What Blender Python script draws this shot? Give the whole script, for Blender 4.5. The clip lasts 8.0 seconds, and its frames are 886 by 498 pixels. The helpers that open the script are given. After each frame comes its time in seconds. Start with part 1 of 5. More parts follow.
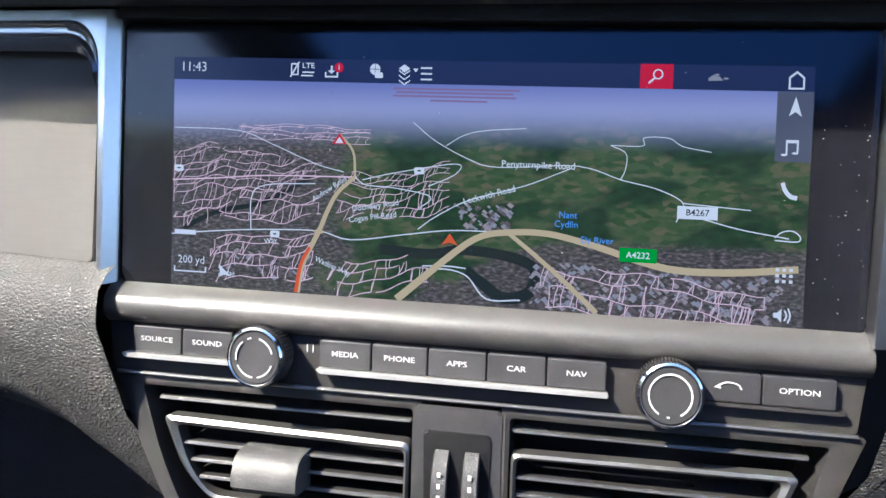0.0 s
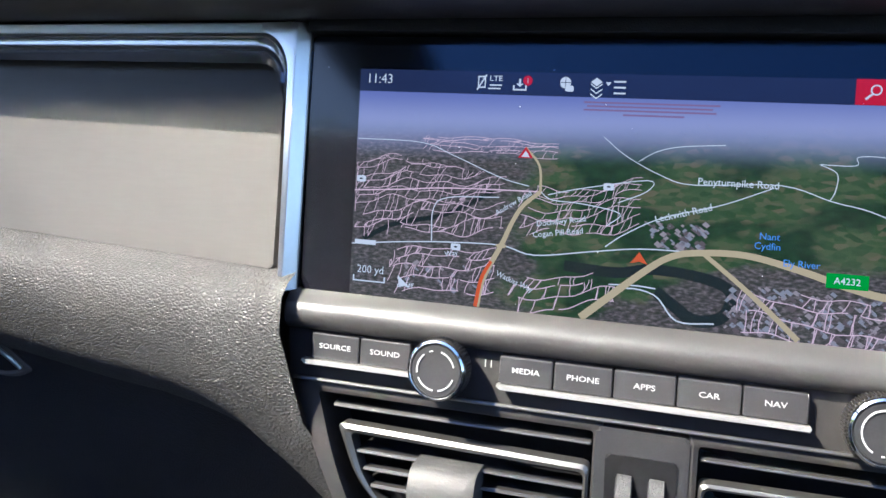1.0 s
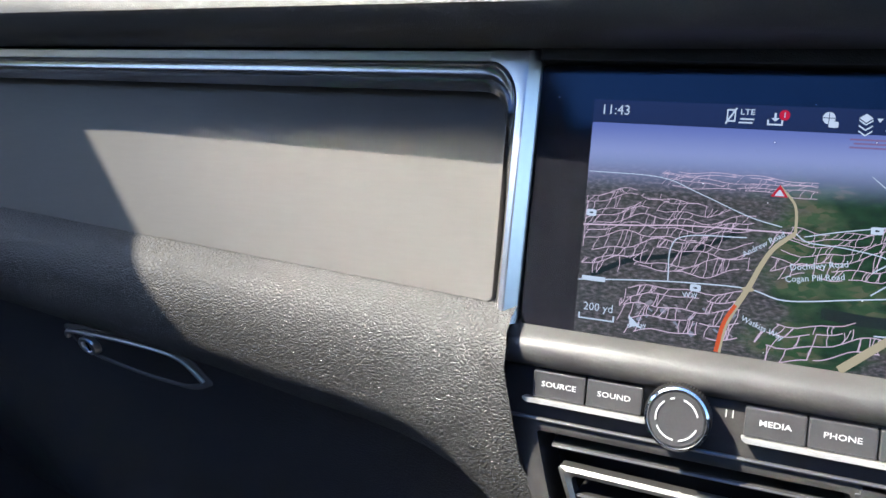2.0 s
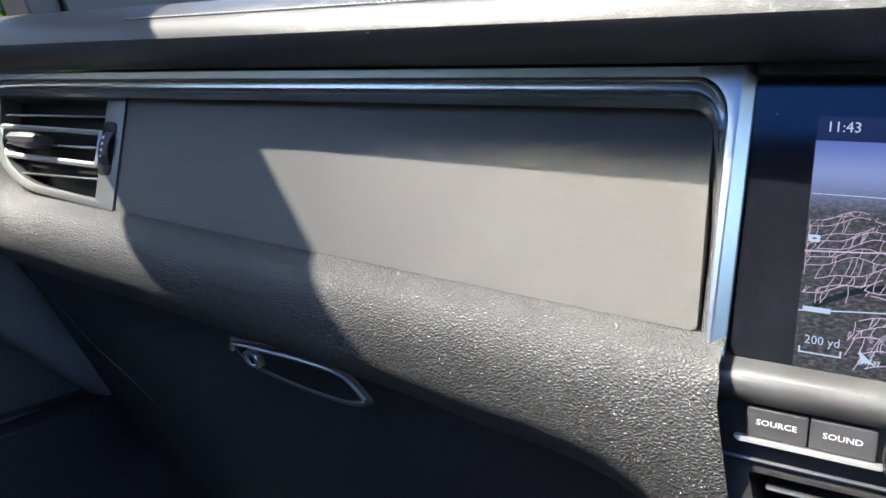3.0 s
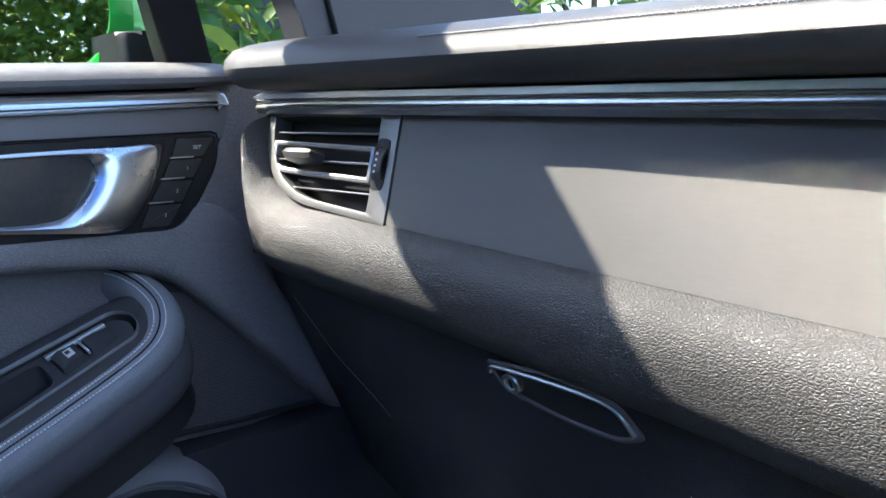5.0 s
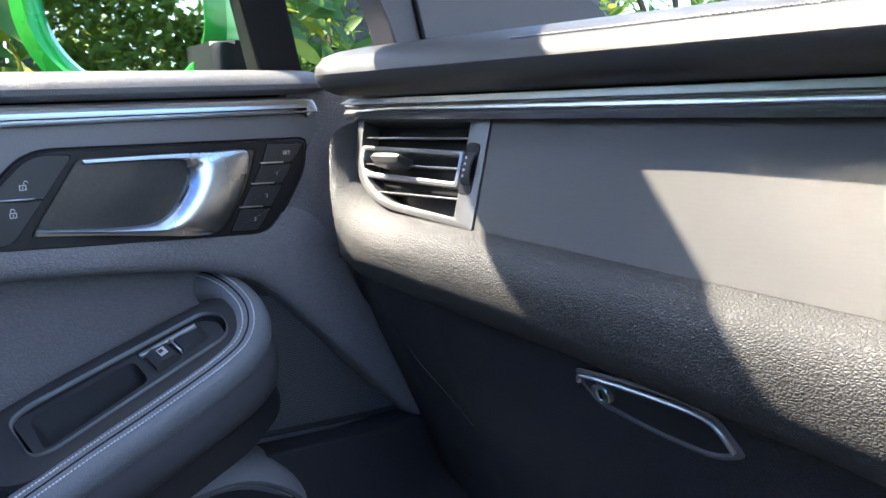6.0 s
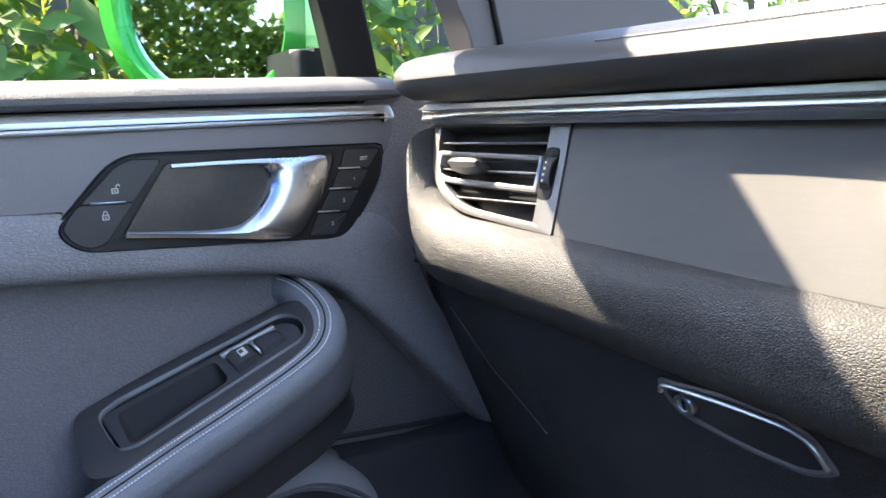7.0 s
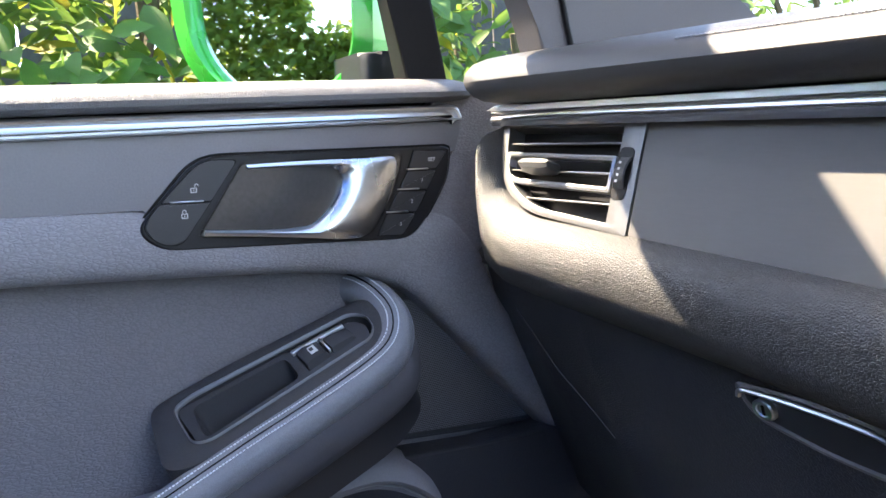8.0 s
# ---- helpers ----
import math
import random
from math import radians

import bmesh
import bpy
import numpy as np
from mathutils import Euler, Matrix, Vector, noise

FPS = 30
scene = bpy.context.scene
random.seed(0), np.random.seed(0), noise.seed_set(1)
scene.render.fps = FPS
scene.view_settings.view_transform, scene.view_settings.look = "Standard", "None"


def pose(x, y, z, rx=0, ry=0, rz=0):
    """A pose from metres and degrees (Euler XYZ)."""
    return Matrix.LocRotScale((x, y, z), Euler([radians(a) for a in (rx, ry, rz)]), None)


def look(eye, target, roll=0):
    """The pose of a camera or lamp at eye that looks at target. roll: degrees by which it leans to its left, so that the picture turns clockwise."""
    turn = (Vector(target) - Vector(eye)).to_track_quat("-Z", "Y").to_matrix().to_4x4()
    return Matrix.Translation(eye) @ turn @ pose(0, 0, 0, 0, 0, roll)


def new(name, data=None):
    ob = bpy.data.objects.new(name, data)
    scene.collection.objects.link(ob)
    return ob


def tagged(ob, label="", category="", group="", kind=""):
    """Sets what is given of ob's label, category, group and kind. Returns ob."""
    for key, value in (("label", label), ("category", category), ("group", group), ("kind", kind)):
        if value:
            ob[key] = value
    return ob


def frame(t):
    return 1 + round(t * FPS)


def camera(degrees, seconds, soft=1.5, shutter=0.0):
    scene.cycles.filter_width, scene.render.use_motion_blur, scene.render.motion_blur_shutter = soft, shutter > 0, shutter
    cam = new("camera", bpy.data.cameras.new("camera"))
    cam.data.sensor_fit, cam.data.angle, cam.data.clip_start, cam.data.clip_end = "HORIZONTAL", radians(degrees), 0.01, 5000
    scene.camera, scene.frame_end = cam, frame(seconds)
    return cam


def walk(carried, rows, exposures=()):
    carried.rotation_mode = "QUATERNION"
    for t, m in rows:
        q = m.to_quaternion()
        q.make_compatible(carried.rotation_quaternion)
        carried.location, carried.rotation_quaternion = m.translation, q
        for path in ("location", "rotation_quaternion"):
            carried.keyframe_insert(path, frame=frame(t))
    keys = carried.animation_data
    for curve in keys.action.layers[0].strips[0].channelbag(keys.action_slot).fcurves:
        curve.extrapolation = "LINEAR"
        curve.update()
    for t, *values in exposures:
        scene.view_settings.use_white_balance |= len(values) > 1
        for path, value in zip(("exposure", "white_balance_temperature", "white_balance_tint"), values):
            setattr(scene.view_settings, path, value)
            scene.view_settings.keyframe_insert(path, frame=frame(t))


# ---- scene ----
cam = camera(60.08, 8.0)
PATH = [
    (0, (0.0427, 0.0063, 1.0179), (-0.2963, 1.8844, 0.4199), -0.91),
    (0.5, (0.0226, 0.0050, 1.0176), (-0.4040, 1.8690, 0.4314), -0.87),
    (1, (0.0014, 0.0026, 1.0203), (-0.5498, 1.8368, 0.4443), -1.08),
    (1.5, (-0.0349, -0.0024, 1.0232), (-0.6795, 1.8064, 0.4641), -0.86),
    (2.8, (-0.0951, -0.0112, 1.0322), (-1.0307, 1.6801, 0.5180), -1.91),
    (3, (-0.1060, -0.0135, 1.0321), (-1.0821, 1.6552, 0.5195), -2.29),
    (3.5, (-0.1261, -0.0239, 1.0322), (-1.2162, 1.5831, 0.5535), -2.52),
    (4, (-0.1424, -0.0287, 1.0314), (-1.3301, 1.5143, 0.5749), -2.51),
    (4.5, (-0.1576, -0.0357, 1.0278), (-1.4180, 1.4548, 0.5922), -2.41),
    (5, (-0.1712, -0.0366, 1.0247), (-1.5065, 1.3932, 0.6090), -2.48),
    (6.5, (-0.1859, -0.0442, 1.0171), (-1.7137, 1.1960, 0.6598), -2.85),
    (7, (-0.1903, -0.0479, 1.0165), (-1.7686, 1.1311, 0.6718), -2.96),
    (7.5, (-0.1932, -0.0554, 1.0156), (-1.8127, 1.0692, 0.6802), -3.03),
    (8, (-0.1975, -0.0609, 1.0135), (-1.8534, 1.0130, 0.6900), -3.13),
]
walk(cam, [(t, look(eye, target, roll)) for t, eye, target, roll in PATH],
     exposures=[(0.0, 1.85, 5250, 12), (1.5, 1.9, 5250, 10), (3.5, 1.98, 5200, 9), (5.0, 2.32, 5300, 9), (6.5, 2.85, 5700, 10), (8.0, 3.15, 6100, 13)])

# ---- light ----
SUN_WAY = Vector((0.62, 0.47, -1.0)).normalized()
sun = new("sun", bpy.data.lights.new("sun", "SUN"))
sun.data.energy, sun.data.angle, sun.data.color = 5.0, radians(0.6), (1.0, 0.82, 0.57)
sun.matrix_world = look((-3, -3, 6), Vector((-3, -3, 6)) + SUN_WAY)
world = bpy.data.worlds.new("sky")
scene.world = world
world.use_nodes = True
sky = world.node_tree.nodes.new("ShaderNodeTexSky")
sky.sky_type, sky.sun_disc = "NISHITA", False
sky.sun_elevation = math.asin(-SUN_WAY.z)
sky.sun_rotation = math.atan2(-SUN_WAY.x, -SUN_WAY.y)
world.node_tree.links.new(sky.outputs[0], world.node_tree.nodes["Background"].inputs[0])
world.node_tree.nodes["Background"].inputs[1].default_value = 0.12


# ---- materials ----
def material(name, base, rough=0.5, metal=0.0, grain=0.0, size=400.0, kind="noise", vary=0.12, patch=6.0, coat=0.0, rough_vary=0.08, emit=None, power=0.0, spec=0.5, aniso=(1, 1, 1), rand=0.0):
    """Principled surface: colour varied at two scales, fine relief, uneven gloss."""
    m = bpy.data.materials.new(name)
    m.use_nodes = True
    nt = m.node_tree
    n, ln = nt.nodes, nt.links
    b = n["Principled BSDF"]
    b.inputs["Metallic"].default_value = metal
    b.inputs["Coat Weight"].default_value = coat
    b.inputs["Coat Roughness"].default_value = 0.05
    b.inputs["Specular IOR Level"].default_value = spec
    tc = n.new("ShaderNodeTexCoord")
    mp = n.new("ShaderNodeMapping")
    mp.inputs["Scale"].default_value = aniso
    ln.new(tc.outputs["Object"], mp.inputs[0])
    big = n.new("ShaderNodeTexNoise")
    big.inputs["Scale"].default_value, big.inputs["Detail"].default_value = patch, 5
    ln.new(mp.outputs[0], big.inputs[0])
    fine = n.new("ShaderNodeTexNoise")
    fine.inputs["Scale"].default_value, fine.inputs["Detail"].default_value = size * 0.7, 3
    ln.new(mp.outputs[0], fine.inputs[0])
    add = n.new("ShaderNodeMath")
    add.operation = "ADD"
    ln.new(big.outputs[0], add.inputs[0])
    ln.new(fine.outputs[0], add.inputs[1])
    last = add.outputs[0]
    if rand:
        info = n.new("ShaderNodeNewGeometry")
        mul = n.new("ShaderNodeMath")
        mul.operation, mul.inputs[1].default_value = "MULTIPLY_ADD", rand
        ln.new(info.outputs["Random Per Island"], mul.inputs[0])
        ln.new(last, mul.inputs[2])
        last = mul.outputs[0]
    rng = n.new("ShaderNodeMapRange")
    rng.inputs[1].default_value, rng.inputs[2].default_value = 0.6, 1.4 + rand
    rng.inputs[3].default_value, rng.inputs[4].default_value = 1 - vary, 1 + vary
    ln.new(last, rng.inputs[0])
    mix = n.new("ShaderNodeMix")
    mix.data_type, mix.blend_type = "RGBA", "MULTIPLY"
    mix.inputs["Factor"].default_value = 1.0
    mix.inputs["A"].default_value = (*base, 1)
    ln.new(rng.outputs[0], mix.inputs["B"])
    ln.new(mix.outputs["Result"], b.inputs["Base Color"])
    rr = n.new("ShaderNodeMapRange")
    rr.inputs[1].default_value, rr.inputs[2].default_value = 0.3, 0.7
    rr.inputs[3].default_value, rr.inputs[4].default_value = max(0.02, rough - rough_vary), min(1, rough + rough_vary)
    ln.new(big.outputs[0], rr.inputs[0])
    ln.new(rr.outputs[0], b.inputs["Roughness"])
    if grain:
        bump = n.new("ShaderNodeBump")
        bump.inputs["Strength"].default_value, bump.inputs["Distance"].default_value = grain, 0.35 / size
        if kind == "leather":
            v = n.new("ShaderNodeTexVoronoi")
            v.feature = "DISTANCE_TO_EDGE"
            v.inputs["Scale"].default_value = size
            warp = n.new("ShaderNodeTexNoise")
            warp.inputs["Scale"].default_value = size * 0.6
            vm = n.new("ShaderNodeVectorMath")
            vm.operation, vm.inputs[1].default_value = "MULTIPLY_ADD", (1.1 / size,) * 3
            ln.new(warp.outputs["Color"], vm.inputs[0])
            ln.new(mp.outputs[0], warp.inputs[0])
            ln.new(mp.outputs[0], vm.inputs[2])
            ln.new(vm.outputs[0], v.inputs["Vector"])
            inv = n.new("ShaderNodeMapRange")
            inv.interpolation_type = "SMOOTHERSTEP"
            inv.inputs[1].default_value, inv.inputs[2].default_value = -0.05, 0.34
            ln.new(v.outputs["Distance"], inv.inputs[0])
            ln.new(inv.outputs[0], bump.inputs["Height"])
            # shade in the grain's creases, multiplied into the base colour
            crease_shade = n.new("ShaderNodeMapRange")
            crease_shade.inputs[1].default_value, crease_shade.inputs[2].default_value = 0.0, 0.16
            crease_shade.inputs[3].default_value, crease_shade.inputs[4].default_value = 1 - 0.3 * grain, 1.02
            ln.new(v.outputs["Distance"], crease_shade.inputs[0])
            creased = n.new("ShaderNodeMix")
            creased.data_type, creased.blend_type = "RGBA", "MULTIPLY"
            creased.inputs["Factor"].default_value = 1.0
            ln.new(mix.outputs["Result"], creased.inputs["A"])
            ln.new(crease_shade.outputs[0], creased.inputs["B"])
            ln.new(creased.outputs["Result"], b.inputs["Base Color"])
        else:
            ln.new(fine.outputs[0], bump.inputs["Height"])
        ln.new(bump.outputs[0], b.inputs["Normal"])
    if emit:
        b.inputs["Emission Color"].default_value = (*emit, 1)
        b.inputs["Emission Strength"].default_value = power
    return m


LEATHER = material("black_leather", (0.062, 0.061, 0.060), 0.58, spec=0.26, grain=0.66, size=560, kind="leather", vary=0.1, aniso=(0.85, 1, 1.15))
LEATHER_FINE = material("fine_grain_leather", (0.085, 0.083, 0.085), 0.5, grain=0.5, size=560, kind="leather", vary=0.1)
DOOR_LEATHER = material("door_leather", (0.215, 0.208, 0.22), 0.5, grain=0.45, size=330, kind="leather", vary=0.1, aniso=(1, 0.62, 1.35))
# the door leather again in a darker tone, for the recessed panel
DOOR_LEATHER_DARK = material("door_leather_dark", (0.165, 0.158, 0.163), 0.55, grain=0.5, size=330, kind="leather", vary=0.1, aniso=(1, 0.62, 1.35))
PAD = material("dash_pad_leather", (0.048, 0.047, 0.046), 0.5, spec=0.32, grain=0.16, size=800, kind="leather", vary=0.08)
DECOR = material("satin_dark_panel", (0.079, 0.0765, 0.072), 0.42, spec=0.16, grain=0.06, size=900, vary=0.05, aniso=(0.12, 1, 1))
PLASTIC = material("black_plastic", (0.02, 0.02, 0.022), 0.42, grain=0.25, size=1500, vary=0.2)
SOFT_BLACK = material("dark_soft_plastic", (0.026, 0.026, 0.028), 0.55, grain=0.4, size=900, kind="leather", vary=0.15)
GREY_PLASTIC = material("warm_grey_plastic", (0.145, 0.14, 0.147), 0.45, grain=0.3, size=900, vary=0.12)
FACE = material("satin_graphite", (0.040, 0.038, 0.038), 0.38, metal=0.35, grain=0.1, size=1800, vary=0.1)
GLOSS = material("gloss_black", (0.036, 0.035, 0.034), 0.26, coat=0.7, vary=0.2, rough_vary=0.04)
CHROME = material("satin_chrome", (0.66, 0.665, 0.675), 0.33, metal=1.0, vary=0.05, rough_vary=0.06)
BRIGHT = material("polished_chrome", (0.82, 0.82, 0.83), 0.09, metal=1.0, vary=0.04, rough_vary=0.03)
DARK_CHROME = material("dark_chrome", (0.40, 0.39, 0.38), 0.2, metal=0.85, vary=0.05, rough_vary=0.03)
GRAPHITE = material("graphite_paint", (0.085, 0.084, 0.082), 0.36, metal=0.25, grain=0.1, size=1500, vary=0.08)
SCREEN_GLASS = material("screen_glass", (0.006, 0.006, 0.008), 0.10, vary=0.2, rough_vary=0.03, spec=0.5)
LEDGE = material("satin_grey_ledge", (0.052, 0.051, 0.050), 0.4, metal=0.2, grain=0.1, size=1400, vary=0.06)
LID = material("dark_lid_leather", (0.024, 0.026, 0.032), 0.55, grain=0.4, size=430, kind="leather", vary=0.12)
SILVER = material("brushed_silver", (0.18, 0.177, 0.17), 0.34, metal=0.85, grain=0.12, size=1400, vary=0.06, aniso=(0.05, 1, 1))
SATIN = material("satin_silver_paint", (0.44, 0.44, 0.435), 0.32, metal=0.55, vary=0.05)
SLIDER = material("ribbed_slider", (0.045, 0.045, 0.044), 0.5, grain=0.4, size=1200, vary=0.1)
CUP = material("satin_grey_cup", (0.15, 0.15, 0.152), 0.4, metal=0.3, grain=0.1, size=1500, vary=0.08)
BUTTON = material("button_black", (0.028, 0.028, 0.03), 0.38, grain=0.15, size=1800, vary=0.15)
WHITE_INK = material("white_marking", (0.42, 0.42, 0.42), 0.5, vary=0.03, emit=(0.8, 0.85, 0.9), power=0.02)
ARM_LEATHER = material("armrest_leather", (0.185, 0.19, 0.207), 0.40, grain=0.35, size=620, kind="leather", vary=0.1)
POCKET = material("moulded_pocket", (0.24, 0.236, 0.25), 0.5, grain=0.3, size=900, vary=0.12)
FOOT = material("mirror_foot_black", (0.009, 0.009, 0.010), 0.45, grain=0.2, size=1200, vary=0.2, spec=0.3)
PLATE_BLACK = material("plate_black", (0.012, 0.012, 0.013), 0.4, grain=0.2, size=1500, vary=0.2, spec=0.35)
LEVER = material("lever_chrome", (0.72, 0.725, 0.735), 0.3, metal=1.0, vary=0.05, rough_vary=0.05)
THREAD = material("grey_thread", (0.66, 0.68, 0.72), 0.7, vary=0.1)
DARK_THREAD = material("dark_thread", (0.2, 0.2, 0.21), 0.7, vary=0.1)
RUBBER = material("black_rubber", (0.006, 0.006, 0.007), 0.5, vary=0.2, spec=0.15)
GREEN_PAINT = material("bright_green_paint", (0.06, 0.42, 0.045), 0.3, metal=0.25, coat=1.0, vary=0.05)
LINING = material("grey_headlining", (0.10, 0.10, 0.10), 0.9, grain=0.3, size=700, vary=0.08)
TRIM_GREY = material("pillar_grey", (0.062, 0.060, 0.066), 0.75, grain=0.3, size=900, vary=0.1)
CARPET = material("black_carpet", (0.018, 0.018, 0.02), 0.95, grain=0.8, size=900, vary=0.3)
MIRROR = material("mirror_glass", (0.9, 0.92, 0.92), 0.01, metal=1.0, vary=0.01, rough_vary=0.005)


def glass_material():
    m = bpy.data.materials.new("window_glass")
    m.use_nodes = True
    b = m.node_tree.nodes["Principled BSDF"]
    b.inputs["Transmission Weight"].default_value = 1.0
    b.inputs["Roughness"].default_value = 0.0
    b.inputs["IOR"].default_value = 1.05
    b.inputs["Base Color"].default_value = (0.96, 0.98, 0.97, 1)
    return m


GLASS = glass_material()
ROOF_GLASS = glass_material()
ROOF_GLASS.node_tree.nodes["Principled BSDF"].inputs["Base Color"].default_value = (0.22, 0.38, 0.72, 1)


# ---- shape helpers ----
def part(name, bm, mat, parent=None, label="", kind="", sharp=38):
    """One mesh object under a thing (or a thing of its own)."""
    flat = {f for f in bm.faces if f.tag}
    bmesh.ops.recalc_face_normals(bm, faces=bm.faces)
    for f in bm.faces:
        f.smooth = f not in flat
    for e in bm.edges:
        e.smooth = len(e.link_faces) == 2 and e.calc_face_angle(0) < radians(sharp)
    me = bpy.data.meshes.new(name)
    bm.to_mesh(me)
    bm.free()
    me.materials.append(mat)
    ob = new(name, me)
    ob.parent = parent
    return tagged(ob, label, kind=kind)


def thing(name, label, category, group="", kind="", at=(0, 0, 0)):
    ob = new(name)
    ob.empty_display_size = 0.05
    return tagged(ob, label, category, group, kind)


def loft(rows, closed=False, caps=False):
    bm = bmesh.new()
    vs = [[bm.verts.new(p) for p in row] for row in rows]
    k = len(rows[0])
    for a, b in zip(vs, vs[1:]):
        for i in range(k if closed else k - 1):
            j = (i + 1) % k
            bm.faces.new((a[i], a[j], b[j], b[i]))
    if caps:
        bm.faces.new(vs[0])
        bm.faces.new(vs[-1])
    return bm


def rounded(points, radii, n=5):
    """A closed outline with its corners rounded."""
    out, k = [], len(points)
    for i in range(k):
        p0, p, p1 = (Vector(points[j]) for j in ((i - 1) % k, i, (i + 1) % k))
        r = radii if isinstance(radii, (int, float)) else radii[i]
        d0, d1 = (p0 - p), (p1 - p)
        if r <= 0 or d0.length < 1e-6 or d1.length < 1e-6:
            out.append(tuple(p))
            continue
        reach = min(r, d0.length * 0.48, d1.length * 0.48)
        a, b = p + d0.normalized() * reach, p + d1.normalized() * reach
        for s in range(n + 1):
            t = s / n
            out.append(tuple(a * (1 - t) ** 2 + p * 2 * t * (1 - t) + b * t ** 2))
    return out


def prism(outline, place, depth, bevel=0.0, front=0.0, seg=2):
    """A plate: outline in two coordinates, place(u, v, off) maps it; its front stands at off = front."""
    bm = bmesh.new()
    top = [bm.verts.new(place(u, v, front)) for u, v in outline]
    low = [bm.verts.new(place(u, v, front - depth)) for u, v in outline]
    k = len(outline)
    face = bm.faces.new(top)
    bm.faces.new(low[::-1])
    for i in range(k):
        bm.faces.new((top[i], low[i], low[(i + 1) % k], top[(i + 1) % k]))
    if bevel:
        bmesh.ops.bevel(bm, geom=list(face.edges), offset=bevel, segments=seg, affect="EDGES", profile=0.6)
    for f in bm.faces:
        f.tag = False
    for f in sorted(bm.faces, key=lambda g: g.calc_area())[-2:]:
        f.tag = True
    return bm


def resample(outline, centre, n=96):
    """The outline as n points at even angles round the centre."""
    out, k = [], len(outline)
    for i in range(n):
        a = 2 * math.pi * i / n
        d = Vector((math.cos(a), math.sin(a)))
        best = 0.0
        for j in range(k):
            p, q = Vector(outline[j]) - Vector(centre), Vector(outline[(j + 1) % k]) - Vector(centre)
            e = q - p
            den = d.x * e.y - d.y * e.x
            if abs(den) < 1e-12:
                continue
            t, s = (p.x * e.y - p.y * e.x) / den, (p.x * d.y - p.y * d.x) / den
            if t > 0 and -1e-6 <= s <= 1 + 1e-6:
                best = max(best, t)
        out.append((centre[0] + d.x * best, centre[1] + d.y * best))
    return out


def ring(outer, inner, place, depth, front=0.0, lift=0.0):
    """A frame between two outlines with as many points each; lift raises its middle."""
    mid = [((a[0] + b[0]) / 2, (a[1] + b[1]) / 2) for a, b in zip(outer, inner)]
    rows = [[place(*p, front - depth) for p in outer], [place(*p, front) for p in outer], [place(*p, front + lift) for p in mid],
            [place(*p, front) for p in inner], [place(*p, front - depth) for p in inner]]
    return loft(rows, closed=True)


def tube(path, radius, n=8, flat=1.0, up=(0, 0, 1), caps=True, radii=None):
    rows, path = [], [Vector(p) for p in path]
    for i, p in enumerate(path):
        d = (path[min(i + 1, len(path) - 1)] - path[max(i - 1, 0)]).normalized()
        s = d.cross(Vector(up))
        s = s.normalized() if s.length > 1e-6 else Vector((1, 0, 0))
        v = s.cross(d)
        r = radii[i] if radii else radius
        rows.append([p + (s * math.cos(a) + v * math.sin(a) * flat) * r for a in (2 * math.pi * k / n for k in range(n))])
    return loft(rows, closed=True, caps=caps)


def smooth_path(points, n=6):
    """Catmull-Rom through the points."""
    p = [Vector(q) for q in points]
    p = [p[0] * 2 - p[1]] + p + [p[-1] * 2 - p[-2]]
    out = []
    for a, b, c, d in zip(p, p[1:], p[2:], p[3:]):
        for s in range(n):
            t = s / n
            out.append(0.5 * (2 * b + (c - a) * t + (2 * a - 5 * b + 4 * c - d) * t * t + (3 * b - a - 3 * c + d) * t ** 3))
    return out + [p[-2]]


def circle(cx, cy, r, n=32):
    return [(cx + r * math.cos(2 * math.pi * k / n), cy + r * math.sin(2 * math.pi * k / n)) for k in range(n)]


def lathe(profile, place, cx, cy, n=40):
    """Turned part: profile of (radius, height)."""
    rows = [[place(cx + r * math.cos(2 * math.pi * k / n), cy + r * math.sin(2 * math.pi * k / n), h) for k in range(n)] for r, h in profile]
    return loft(rows, closed=True, caps=True)


def text(name, words, place, u, v, height, mat, parent, align="CENTER", turn=0.0, stretch=1.0, off=0.0, bold=0.0):
    """Words as flat mesh in two coordinates."""
    cu = bpy.data.curves.new(name, "FONT")
    cu.body, cu.size, cu.align_x, cu.align_y, cu.resolution_u, cu.offset = words, 1.0, align, "CENTER", 2, bold
    tmp = bpy.data.objects.new(name, cu)
    scene.collection.objects.link(tmp)
    me = bpy.data.meshes.new_from_object(tmp.evaluated_get(bpy.context.evaluated_depsgraph_get()))
    bpy.data.objects.remove(tmp)
    bpy.data.curves.remove(cu)
    c, s = math.cos(radians(turn)), math.sin(radians(turn))
    for vert in me.vertices:
        a, b = vert.co.x * height * stretch, vert.co.y * height
        vert.co = place(u + a * c - b * s, v + a * s + b * c, off)
    me.materials.clear()
    me.materials.append(mat)
    ob = new(name, me)
    ob.parent = parent
    return ob


# ---- the planes of the dashboard and door ----
PN = Vector((-0.0208, -0.9358, 0.3518)).normalized()
PA = Vector((-0.554, 0.338, 1.008))


def pan3(x, z, off=0.0):
    y = PA.y - (PN.x * (x - PA.x) + PN.z * (z - PA.z)) / PN.y
    return Vector((x, y, z)) + PN * off


SN = Vector((0, -0.0885, 0.0245)).normalized()
SLOPE = -0.0185


def scr3(x, z, off=0.0):
    z = z + SLOPE * (x + 0.13)
    return Vector((x, 0.32 + 0.277 * (z - 1.0), z)) + SN * off


CN = Vector((0, -math.cos(radians(15)), math.sin(radians(15))))


def con3(x, z, off=0.0):
    z = z + SLOPE * (x + 0.13)
    return Vector((x, 0.284 + 0.268 * (z - 0.888), z)) + CN * off


def dr3(y, z, off=0.0):
    return Vector((-0.75 + off, y, z))


